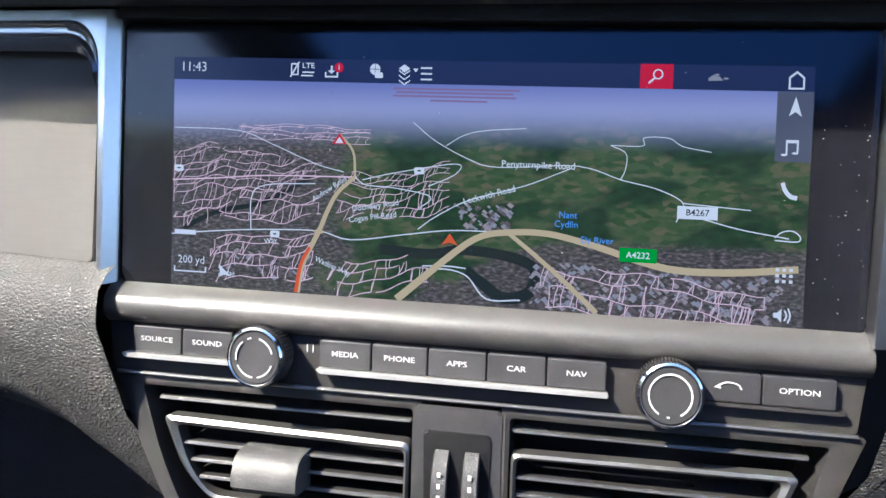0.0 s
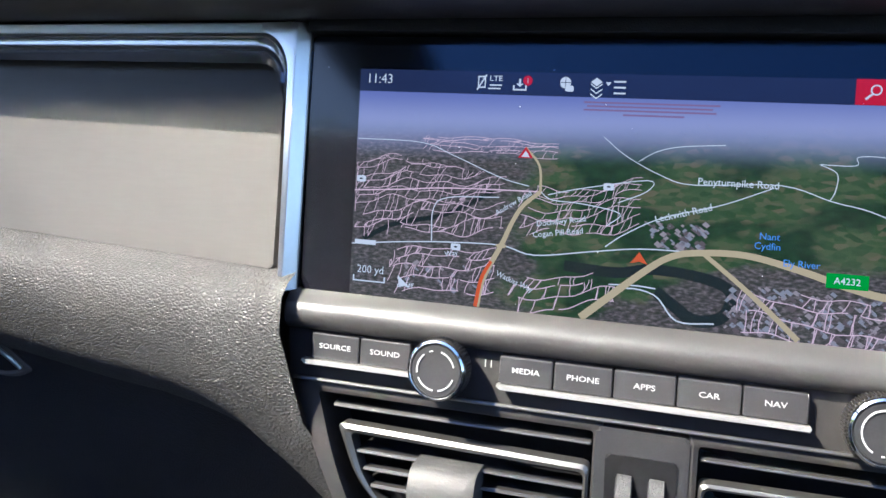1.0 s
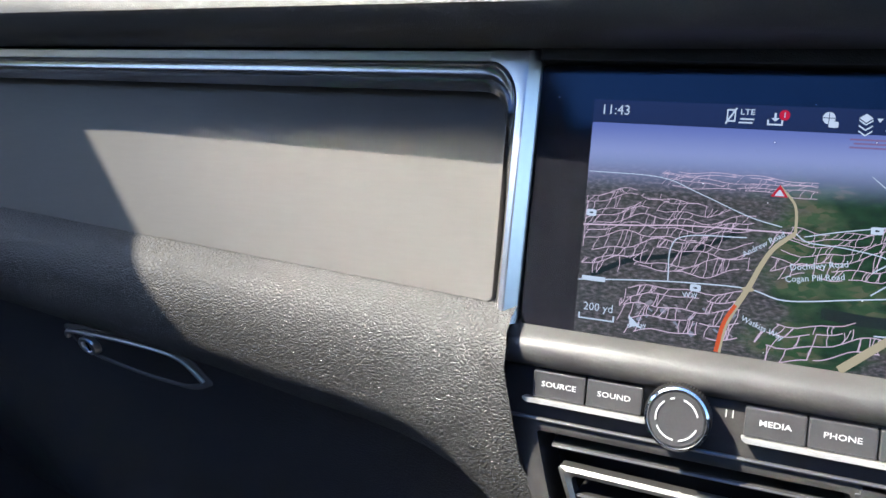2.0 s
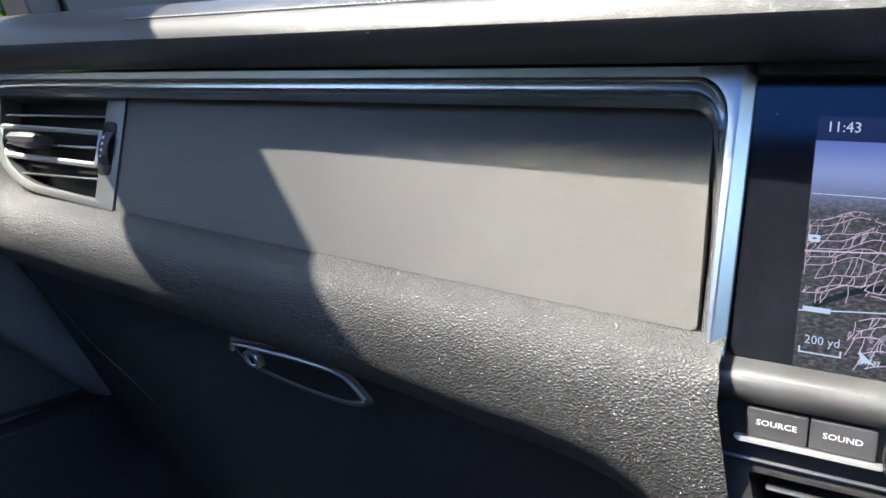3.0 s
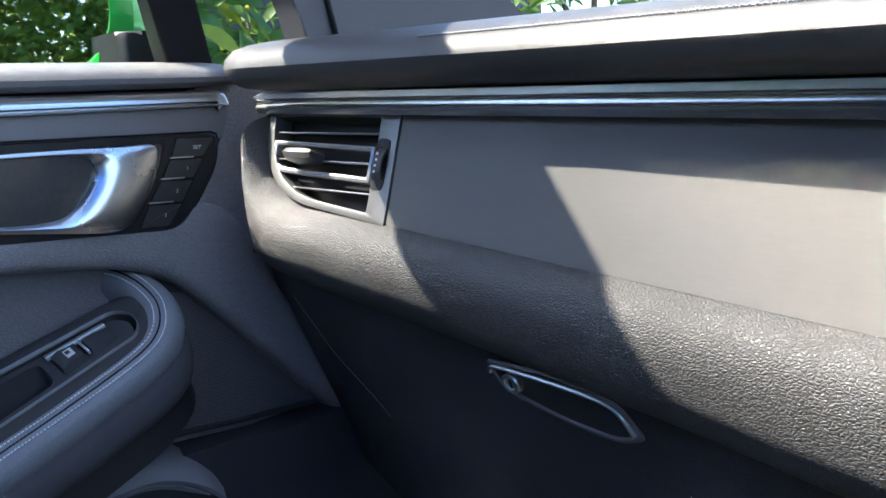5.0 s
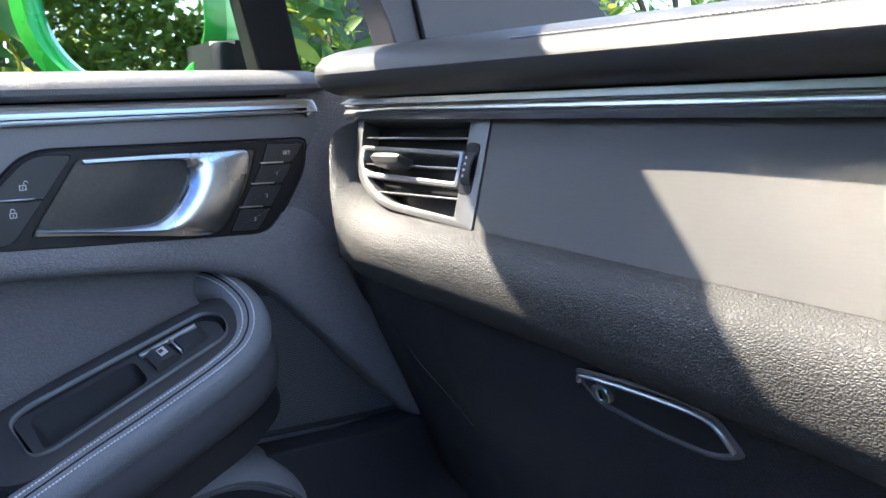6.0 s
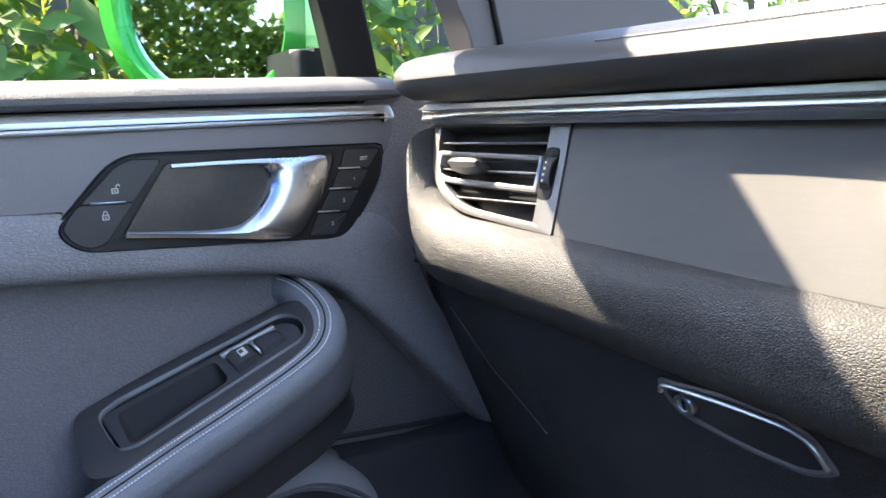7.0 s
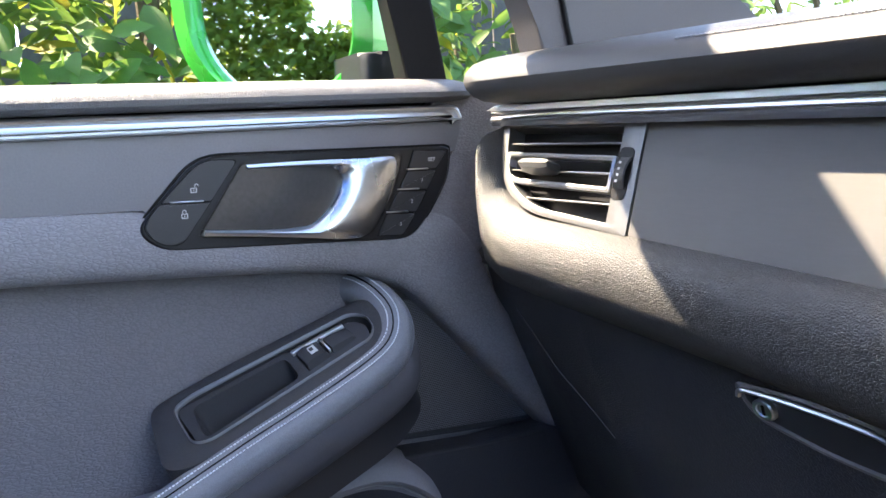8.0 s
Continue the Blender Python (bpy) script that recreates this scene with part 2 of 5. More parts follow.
def trim3(x, z, off=0.0):
    """The chrome surround stands prouder of the panel towards the top."""
    p = pan3(x, z)
    return Vector((x, p.y - 1.07 * (0.001 + 0.011 * (z - 0.908) / 0.112 + off), z))

# ---- the car's shell: floor, roof, pillars, walls that close the place ----
def box(x0, y0, z0, x1, y1, z1):
    return prism([(x0, y0), (x1, y0), (x1, y1), (x0, y1)], lambda u, v, o: Vector((u, v, o)), z1 - z0, 0.0, z1)


tagged(part("floor", box(-0.76, -1.6, 0.30, 0.95, 1.0, 0.34), CARPET), "black carpeted car floor in the footwell", "floor", kind="structure")
ROOF = [(-0.60, -1.6), (0.75, -1.6), (0.75, -0.12), (-0.60, -0.12)]
ROOF_HOLE = [(-0.42, -0.81), (0.50, -0.81), (0.50, -0.26), (-0.42, -0.26)]
tagged(part("ceiling", ring(ROOF, ROOF_HOLE, lambda x, y, o: Vector((x, y, 1.50 + o)), 0.03), LINING), "grey fabric headlining of the car roof", "ceiling", kind="structure")
tagged(part("wall_rear", box(-0.80, -0.96, 0.34, 0.95, -0.9, 1.47), LEATHER_FINE), "dark rear of the cabin", "wall", kind="structure")
tagged(part("wall_right", prism([(-1.6, 0.34), (0.66, 0.34), (0.66, 0.96), (-0.72, 1.0), (-0.80, 1.47), (-1.6, 1.47)], lambda y, z, o: Vector((1.0 + o, y, z)), 0.05), LEATHER_FINE), "dark driver door lining across the cabin", "wall", kind="structure")
tagged(part("wall_front", box(-0.76, 0.62, 0.34, 0.95, 0.66, 1.02), CARPET), "dark bulkhead behind the footwell", "wall", kind="structure")

roof_window = thing("window_2", "tinted glass roof panel", "window", kind="structure")
part("pane", prism(ROOF_HOLE, lambda x, y, o: Vector((x, y, 1.495 + o)), 0.004), ROOF_GLASS, roof_window)

# windscreen pillar with its grey lining: lower edge along the side window, upper edge along the windscreen
PILLAR = [(0.372, 1.05), (0.362, 1.085), (0.345, 1.125), (0.29, 1.172), (0.22, 1.197), (0.172, 1.223), (0.12, 1.261), (0.0, 1.33), (-0.2, 1.40), (-0.45, 1.43),
          (-0.45, 1.50), (-0.1, 1.50), (0.07, 1.423), (0.131, 1.392), (0.161, 1.379), (0.45, 1.215), (0.70, 1.075), (0.76, 1.03), (0.60, 1.02)]
pillar = thing("windscreen_pillar", "grey-lined windscreen pillar beside the dashboard end", "pillar")
part("lining", prism(PILLAR, lambda y, z, o: Vector((-0.69 + 0.02 * (z - 1.05) + o, y, z)), 0.03, 0.004, 0.0), TRIM_GREY, pillar)
part("seal", tube(smooth_path([(-0.687, 0.400, 1.05), (-0.687, 0.392, 1.085), (-0.687, 0.378, 1.125), (-0.687, 0.33, 1.17)]), 0.0025), RUBBER, pillar)


# ---- dashboard ----
dash = thing("dashboard", "black leather dashboard with chrome trim and satin panel", "dashboard")


def chrome_z(x):
    return 1.0185 - 0.0098 * x


def pad_section(x, k=1.0, push=0.0):
    """Front roll of the top pad at x; k shrinks it at the end."""
    zc = chrome_z(x)
    push += -0.0015 + 0.0115 * min(1, max(0, (-0.165 - x) / 0.27))
    pts = [(0.350, zc + 0.000), (0.320, zc + 0.001), (0.303, zc + 0.0035), (0.293, zc + 0.0075), (0.2865, zc + 0.013), (0.284, zc + 0.019), (0.286, zc + 0.0255),
           (0.294, zc + 0.0325), (0.308, zc + 0.037), (0.33, zc + 0.0405), (0.37, zc + 0.044), (0.43, zc + 0.047), (0.55, zc + 0.048), (0.80, zc + 0.035)]
    c = Vector((x, 0.335, zc + 0.020))
    return [c + Vector((0, y - c.y, z - c.z)) * k + Vector((0, push, 0)) if y < 0.36 else Vector((x, y + push, c.z + (z - c.z) * k)) for y, z in pts]


rows = []
for d in (90, 80, 68, 55, 42, 28, 14):
    a = radians(d)
    rows.append(pad_section(-0.698 - 0.026 * math.sin(a), 1 - 0.72 * (1 - math.cos(a)) ** 1.3, 0.034 * (1 - math.cos(a))))
rows.append(pad_section(-0.685, 1.0))
rows += [pad_section(-0.67 + 0.03 * i) for i in range(40)]
part("top_pad", loft(rows, caps=True), PAD, dash, "smooth-grained leather top pad, sunlit")

seam_rows = []
for i in range(60):
    a = -0.50 + i * 0.0132
    p, q = pad_section(a)[6], pad_section(a)[7]
    seam_rows.append(p.lerp(q, 0.7) + Vector((0, -0.0004, 0.0003)))
bm = bmesh.new()
for i in range(230):
    f = i / 4
    k = min(int(f), 57)
    p = seam_rows[k].lerp(seam_rows[k + 1], f - k)
    q = seam_rows[k].lerp(seam_rows[k + 1], min(f - k + 0.17, 1))
    t = tube([p, (p + q) / 2 + Vector((0, 0, 0.0007)), q], 0.0005, 5)
    me = bpy.data.meshes.new("stitch")
    t.to_mesh(me)
    t.free()
    bm.from_mesh(me)
    bpy.data.meshes.remove(me)
part("pad_stitching", bm, DARK_THREAD, dash, "light stitched seam", kind="stuff")

# chrome surround: a long strip along the top that turns down beside the display
rows = []
for x in np.linspace(-0.728, -0.165, 40):
    k = min(1, (x + 0.7285) / 0.012)
    rows.append([trim3(x, chrome_z(x) - 0.0048 + (0.0048 * t) * k + 0.001 * (1 - k), o * k - 0.001) for t, o in ((0, -0.004), (0, 0.0008), (0.06, 0.0014), (0.3, 0.00165), (0.6, 0.0019), (0.9, 0.0022), (0.99, 0.0018), (1.02, -0.004))])
part("chrome_strip", loft(rows, caps=True), CHROME, dash, "brushed chrome strip along the dashboard")
# the upright has a ridge: a narrow facet towards the panel, a wider one towards the display
rows = []
for z in (0.906, 0.93, 0.96, 0.985, 0.9985, 1.003, 1.006, 1.009, 1.0115, 1.0135, 1.0148, 1.0155, 1.0158, 1.018, chrome_z(-0.157)):
    rise = min(1.0, max(0.0, (z - 0.9985) / 0.0173))
    xl = -0.1625 - 0.0135 * (1 - math.sqrt(1 - rise * rise))
    xr = float(np.interp(z, [0.906, 1.012, 1.021], [-0.1545, -0.1530, -0.1540]))
    ridge = float(np.interp(z, [0.906, 1.021], [-0.1598, -0.1580]))
    rows.append([trim3(xl, z, -0.018), trim3(xl, z, 0.0006), trim3(xl + 0.0006, z, 0.0013), trim3(ridge - 0.0005, z, 0.0019), trim3(ridge + 0.0003, z, 0.0018), trim3(xr - 0.0004, z, -0.0022), trim3(xr, z, -0.003), trim3(xr, z, -0.018)])
part("chrome_upright", loft(rows, closed=True, caps=True), CHROME, dash, "brushed chrome upright beside the display", sharp=20)

# gloss bar under the chrome, hooding the panel, and turning down at its end
BAR_PROFILE = ((0.22, -0.0010), (0.42, -0.0015), (0.52, -0.0009), (0.58, 0.0), (0.62, -0.0002), (0.74, -0.0012), (0.86, -0.0023), (0.97, -0.0033), (1.0, -0.0085))


def bar_row(x, z0, z1, inward=(0, -1), out=1.0):
    return [trim3(x, z0, -0.001), trim3(x, z0 - 0.0015, 0.0005 * out)] + [
        trim3(x, z0 + (z1 - z0) * t, out * o) for t, o in BAR_PROFILE] + [trim3(x, z1 + 0.001, -0.016)]


rows = [bar_row(x, chrome_z(x) - 0.0045, 1.002 - 0.012 * (x + 0.17)) for x in [-0.72 + 0.018 * i for i in range(31)]]
corner = []
for d in range(0, 91, 10):
    a = radians(d)
    ox, oz = -0.178 + 0.0160 * math.sin(a), 0.9960 + 0.0197 * math.cos(a)
    ix, iz = -0.178 + 0.0095 * math.sin(a), 0.9925 + 0.0096 * math.cos(a)
    row = []
    for t, o in ((0, -0.001), (0.1, 0.0003), *BAR_PROFILE):
        row.append(trim3(ox + (ix - ox) * t, oz + (iz - oz) * t, o))
    row.append(trim3(ix, iz, -0.016))
    corner.append(row)
rows += corner
for z in (0.985, 0.97, 0.955, 0.94, 0.925, 0.911):
    row = [trim3(-0.1618, z, -0.001), trim3(-0.1622, z, 0.0)]
    wide = 0.0057 * max(0.30, min(1, (z - 0.93) / 0.06))
    row += [trim3(-0.163 - wide * t, z, -0.009 * t * (0.3 + 0.7 * min(1, max(0, (z - 0.92) / 0.06)))) for t in (0.15, 0.3, 0.42, 0.54, 0.66, 0.78, 0.88, 0.95, 1.0)]
    row.append(trim3(-0.163 - wide, z, -0.016))
    rows.append(row)
part("gloss_bar", loft(rows), DARK_CHROME, dash, "dark chrome bar under the chrome strip")

DECOR_LINE = rounded([(-0.5528, 1.0095), (-0.17, 1.0055), (-0.1665, 0.914), (-0.5478, 0.9345)], [0.001, 0.012, 0.002, 0.001])
part("dash_core", prism([(-0.72, 0.90), (-0.15, 0.90), (-0.15, 1.03), (-0.72, 1.03)], pan3, 0.02, 0, -0.016), RUBBER, dash, "dark backing behind the panel")
part("decor_panel", prism(DECOR_LINE, pan3, 0.012, 0.0008, -0.0005), DECOR, dash, "satin dark grey panel, half in sun")

# lower leather roll
def roll_top(x):
    return float(np.interp(x, [-0.713, -0.706, -0.695, -0.675, -0.645, -0.60, -0.546, -0.165], [1.008, 0.985, 0.961, 0.9455, 0.9385, 0.937, 0.9342, 0.9135]))


def roll_bottom(x):
    return float(np.interp(x, [-0.73, -0.68, -0.634, -0.55, -0.48, -0.32, -0.269, -0.235, -0.215, -0.20, -0.187, -0.174, -0.165, -0.158],
                           [0.902, 0.90, 0.897, 0.891, 0.886, 0.871, 0.864, 0.861, 0.857, 0.852, 0.842, 0.818, 0.79, 0.75]))


def roll_section(x, push=0.0, top=None):
    zt, zb = top or roll_top(x), roll_bottom(x)
    yt = pan3(x, min(zt, 0.95)).y + push
    h = zt - zb
    front = yt - 0.022
    pts = [(yt + 0.012, zt + 0.0005), (yt + 0.001, zt), (yt - 0.008, zt - 0.0025), (yt - 0.015, zt - 0.0065), (yt - 0.0195, zt - 0.012), (front, zt - 0.02)]
    low = max(zb + 0.004, 0.85)
    for t in (0.3, 0.55, 0.8, 1.0):
        z = (zt - 0.02) + (zb - zt + 0.02) * t
        pts.append((front + 0.006 * t * t + 0.35 * max(0, 0.86 - z) * 0.6, z))
    by = pts[-1][0]
    pts += [(by + 0.0012, zb - 0.0014), (by + 0.006, zb - 0.008), (by + 0.016, zb - 0.018), (by + 0.032, zb - 0.028), (by + 0.06, zb - 0.036)]
    lean = 0.45 * min(1, max(0, (x + 0.2) / 0.045))
    over = max(0, x + 0.1545)
    return [Vector((x - over * min(1, max(0, (z - 0.903) / 0.005, (0.880 - z) / 0.012)) + lean * max(0, 0.868 - z), y, z)) for y, z in pts]


rows = [roll_section(-0.724, 0.09, 1.008), roll_section(-0.722, 0.05, 1.008), roll_section(-0.718, 0.024, 1.008), roll_section(-0.711, 0.011, 1.006), roll_section(-0.703, 0.004)]
rows += [roll_section(x) for x in np.concatenate([np.linspace(-0.695, -0.25, 60), np.linspace(-0.245, -0.1530, 34)])]
part("lower_roll", loft(rows), LEATHER, dash, "padded lower roll in coarse-grained black leather")
rows = [[Vector((-0.002 - p.x, p.y, p.z - 0.003)) for p in roll_section(x)] for x in np.linspace(-0.36, -0.160, 50)]
part("driver_roll", loft(rows), LEATHER, dash, "padded lower roll in coarse-grained black leather")
R_TRIM = [(0.1535, 1.013), (0.160, 1.013), (0.158, 0.898), (0.1505, 0.898)]
part("side_trim", prism(R_TRIM, lambda x, z, o: trim3(x, z, o - 0.001), 0.02, 0.001), CHROME, dash, "brushed chrome upright beside the display")
part("driver_panel", prism([(0.162, 1.015), (0.36, 1.01), (0.36, 0.91), (0.16, 0.91)], lambda x, z, o: Vector((x, 0.30 + 0.3 * (z - 0.91) - o, z)), 0.012), DECOR, dash)

# glove box
glove = thing("glove_box", "dark glove box lid with chrome-edged handle and lock", "glove box")


def glove_y(z):
    return float(np.interp(z, [0.60, 0.70, 0.80, 0.84, 0.87, 0.90], [0.44, 0.40, 0.356, 0.341, 0.332, 0.325]))


def glove3(x, z, off=0.0):
    return Vector((x, glove_y(z) - off, z))


def lid_step(x):
    return float(np.interp(x, [-0.80, -0.71, -0.66, -0.62], [-0.050, -0.018, -0.008, 0.0]))


rows = [[glove3(x, z, lid_step(x)) for z in np.linspace(0.93, 0.62, 24)] for x in np.concatenate([np.linspace(-0.80, -0.625, 14), np.linspace(-0.62, -0.15, 24)])]
part("lid", loft(rows), LID, glove)
part("lid_edge", tube(smooth_path([(x, glove_y(z) - lid_step(x) - 0.0007, z) for x, z in ((-0.742, 0.840), (-0.711, 0.821), (-0.6895, 0.7945), (-0.6674, 0.7772), (-0.648, 0.7623), (-0.6316, 0.7465))]), 0.0005), TRIM_GREY, glove, "thin grey edge of the lid")
PULL_RIM = rounded([(-0.489, 0.8445), (-0.440, 0.8455), (-0.402, 0.8420), (-0.386, 0.8360), (-0.373, 0.8130), (-0.392, 0.8040), (-0.430, 0.8080), (-0.478, 0.8200)], [0.008, 0.01, 0.01, 0.01, 0.006, 0.012, 0.02, 0.014])
PULL_IN = rounded([(-0.4835, 0.8405), (-0.440, 0.8415), (-0.405, 0.8380), (-0.3905, 0.8325), (-0.379, 0.8150), (-0.394, 0.8100), (-0.430, 0.8135), (-0.472, 0.8250)], [0.008, 0.01, 0.01, 0.01, 0.006, 0.012, 0.02, 0.014])
part("recess_rim", ring(PULL_RIM, PULL_IN, glove3, 0.004, 0.001, 0.0015), GREY_PLASTIC, glove)
part("pull", prism(PULL_IN, glove3, 0.003, 0.001, 0.0025), BUTTON, glove, "satin black pull")
part("chrome_edge", tube(smooth_path([glove3(x, z, 0.0032) for x, z in ((-0.4840, 0.8350), (-0.4825, 0.8390), (-0.476, 0.8405), (-0.444, 0.8400), (-0.408, 0.8370), (-0.3935, 0.8335), (-0.386, 0.8270), (-0.3795, 0.8155))]), 0.0018), CHROME, glove, "chrome upper edge")
lock = part("lock", lathe([(0.0075, 0.0), (0.0075, 0.004), (0.0065, 0.0055), (0.0045, 0.0055), (0.004, 0.004), (0.001, 0.004)], lambda u, v, o: glove3(u * 1.0, v, o + 0.002), -0.4655, 0.8310, 28), CHROME, glove, "chrome lock cylinder")
part("key_slot", prism(rounded([(-0.4665, 0.8275), (-0.4645, 0.8275), (-0.4645, 0.8345), (-0.4665, 0.8345)], 0.0006), glove3, 0.002, 0.0, 0.0066), RUBBER, lock)

# ---- display ----
display = thing("infotainment_display", "wide dark touch screen showing an aerial road map", "display screen")
part("bezel_glass", prism(rounded([(-0.1532, 1.0135), (0.152, 1.0135), (0.1505, 0.9052), (-0.1528, 0.9052)], 0.002), scr3, 0.006, 0.0008), SCREEN_GLASS, display, "gloss black screen glass")
part("hood", prism([(-0.153, 1.0145), (0.154, 1.0145), (0.154, 1.026), (-0.153, 1.026)], scr3, 0.02, 0.001, 0.006), SOFT_BLACK, display, "matt black hood above the glass")
LEDGE_LINE = smooth_path([(0.300, 0.9062, 0), (0.2935, 0.9056, 0), (0.2880, 0.9040, 0), (0.2840, 0.9012, 0), (0.2822, 0.8975, 0), (0.2826, 0.8938, 0), (0.2848, 0.8908, 0), (0.289, 0.8895, 0)], 4)
part("bottom_ledge", loft([[Vector((x, p.x + k, p.y + SLOPE * (x + 0.13))) for p in LEDGE_LINE] for x, k in ((-0.1575, 0.006), (-0.1570, 0.002), (-0.1555, 0.0), (-0.08, 0.0), (0.0, 0.0), (0.08, 0.0), (0.152, 0.0))]), LEDGE, display, "satin silver ledge under the glass")

GLOW = 0.215


def lit(name, colour, k=1.0):
    return material(name, (0.002, 0.002, 0.002), 0.2, vary=0.05, emit=colour, power=GLOW * k, spec=0.2)


def land_material():
    """Aerial picture: lilac sky over a hazy horizon, patchwork of woods, fields and built-up ground."""
    m = bpy.data.materials.new("aerial_map")
    m.use_nodes = True
    nt = m.node_tree
    n, ln = nt.nodes, nt.links
    b = n["Principled BSDF"]
    b.inputs["Base Color"].default_value = (0.002, 0.002, 0.002, 1)
    b.inputs["Roughness"].default_value = 0.2
    b.inputs["Specular IOR Level"].default_value = 0.2
    tc = n.new("ShaderNodeTexCoord")
    mp = n.new("ShaderNodeMapping")
    mp.inputs["Scale"].default_value = (1, 0, 2.4)
    ln.new(tc.outputs["Object"], mp.inputs[0])

    def noise_ramp(scale, detail, stops, kind="noise"):
        t = n.new("ShaderNodeTexNoise" if kind == "noise" else "ShaderNodeTexVoronoi")
        t.inputs["Scale"].default_value = scale
        if kind == "noise":
            t.inputs["Detail"].default_value = detail
        ln.new(mp.outputs[0], t.inputs["Vector"])
        r = n.new("ShaderNodeValToRGB")
        while len(r.color_ramp.elements) < len(stops):
            r.color_ramp.elements.new(0.5)
        for e, (p, c) in zip(r.color_ramp.elements, stops):
            e.position, e.color = p, (*c, 1)
        ln.new(t.outputs[0] if kind == "noise" else t.outputs["Color"], r.inputs[0])
        return r.outputs[0]

    def mix(fac, a, c, mode="MIX"):
        x = n.new("ShaderNodeMix")
        x.data_type, x.blend_type = "RGBA", mode
        if isinstance(fac, float):
            x.inputs["Factor"].default_value = fac
        else:
            ln.new(fac, x.inputs["Factor"])
        for sock, val in ((x.inputs["A"], a), (x.inputs["B"], c)):
            if isinstance(val, tuple):
                sock.default_value = (*val, 1)
            else:
                ln.new(val, sock)
        return x.outputs["Result"]

    woods = noise_ramp(160, 8, [(0.3, (0.008, 0.026, 0.013)), (0.6, (0.020, 0.058, 0.024)), (0.8, (0.042, 0.095, 0.036))])
    fields = noise_ramp(260, 0, [(0.1, (0.028, 0.072, 0.026)), (0.5, (0.060, 0.105, 0.042)), (0.9, (0.14, 0.125, 0.070))], "cells")
    town = noise_ramp(420, 6, [(0.3, (0.025, 0.028, 0.026)), (0.5, (0.085, 0.070, 0.072)), (0.68, (0.26, 0.20, 0.215))])
    where = noise_ramp(26, 3, [(0.44, (0, 0, 0)), (0.52, (1, 1, 1))])
    land = mix(where, woods, fields)
    sep = n.new("ShaderNodeSeparateXYZ")
    ln.new(tc.outputs["Object"], sep.inputs[0])

    def span(sock, a, c):
        r = n.new("ShaderNodeMapRange")
        r.interpolation_type = "SMOOTHSTEP"
        r.inputs[1].default_value, r.inputs[2].default_value = a, c
        ln.new(sock, r.inputs[0])
        return r.outputs[0]

    def math_node(op, a, c):
        x = n.new("ShaderNodeMath")
        x.operation = op
        for s, v in zip(x.inputs, (a, c)):
            if isinstance(v, float):
                s.default_value = v
            else:
                ln.new(v, s)
        return x.outputs[0]

    wob = n.new("ShaderNodeTexNoise")
    wob.inputs["Scale"].default_value = 45
    ln.new(mp.outputs[0], wob.inputs["Vector"])
    wx = math_node("MULTIPLY_ADD", wob.outputs[0], 0.07)
    wx.node.inputs[2].default_value = -0.035
    xx = math_node("ADD", sep.outputs[0], wx)
    west = math_node("MULTIPLY", span(xx, -0.045, -0.065), span(sep.outputs[2], 0.978, 0.972))
    se = math_node("SUBTRACT", xx, math_node("MULTIPLY", math_node("SUBTRACT", sep.outputs[2], 0.928), 2.2))
    east = math_node("MULTIPLY", span(se, 0.022, 0.034), span(sep.outputs[2], 0.931, 0.926))
    built = math_node("MAXIMUM", west, east)
    land = mix(math_node("MULTIPLY", built, 0.85), land, town)
    skyc = mix(span(sep.outputs[2], 0.977, 0.993), (0.36, 0.38, 0.60), (0.16, 0.19, 0.46))
    haze = span(sep.outputs[2], 0.962, 0.981)
    out = mix(haze, land, skyc)
    ln.new(out, b.inputs["Emission Color"])
    b.inputs["Emission Strength"].default_value = GLOW
    return m


def ui3(u, v, off=0.0):
    return scr3(-0.1295 + 0.258 * u, 1.0 - 0.0955 * v, off)


def ui_plate(name, line, mat, parent, off=0.0002, label=""):
    bm = bmesh.new()
    bm.faces.new([bm.verts.new(ui3(u, v, off)) for u, v in line])
    return part(name, bm, mat, parent, label)


def rect(u0, v0, u1, v1):
    return [(u0, v0), (u1, v0), (u1, v1), (u0, v1)]


WHITE_UI, PALE, NAVY = lit("screen_white", (0.75, 0.78, 0.82)), lit("screen_road", (0.82, 0.58, 0.64)), lit("screen_navy", (0.022, 0.032, 0.085))
RED_UI, GOLD, ORANGE, GREEN_UI, BLUE_UI, DARK_UI = lit("screen_red", (0.62, 0.01, 0.035)), lit("screen_gold", (0.58, 0.46, 0.27)), lit("screen_orange", (0.75, 0.11, 0.03)), lit("screen_green", (0.0, 0.36, 0.03)), lit("screen_blue", (0.12, 0.36, 0.9)), lit("screen_shade", (0.02, 0.025, 0.03))
GREY_UI, SIDE_UI, WATER_UI = lit("screen_grey", (0.30, 0.30, 0.34)), lit("screen_side", (0.10, 0.11, 0.15)), lit("screen_water", (0.010, 0.020, 0.022))

map_view = part("map_view", prism(rect(0, 0, 1, 1.0), ui3, 0.0006, 0, 0.0001), land_material(), display, "lit aerial map with white and yellow roads")


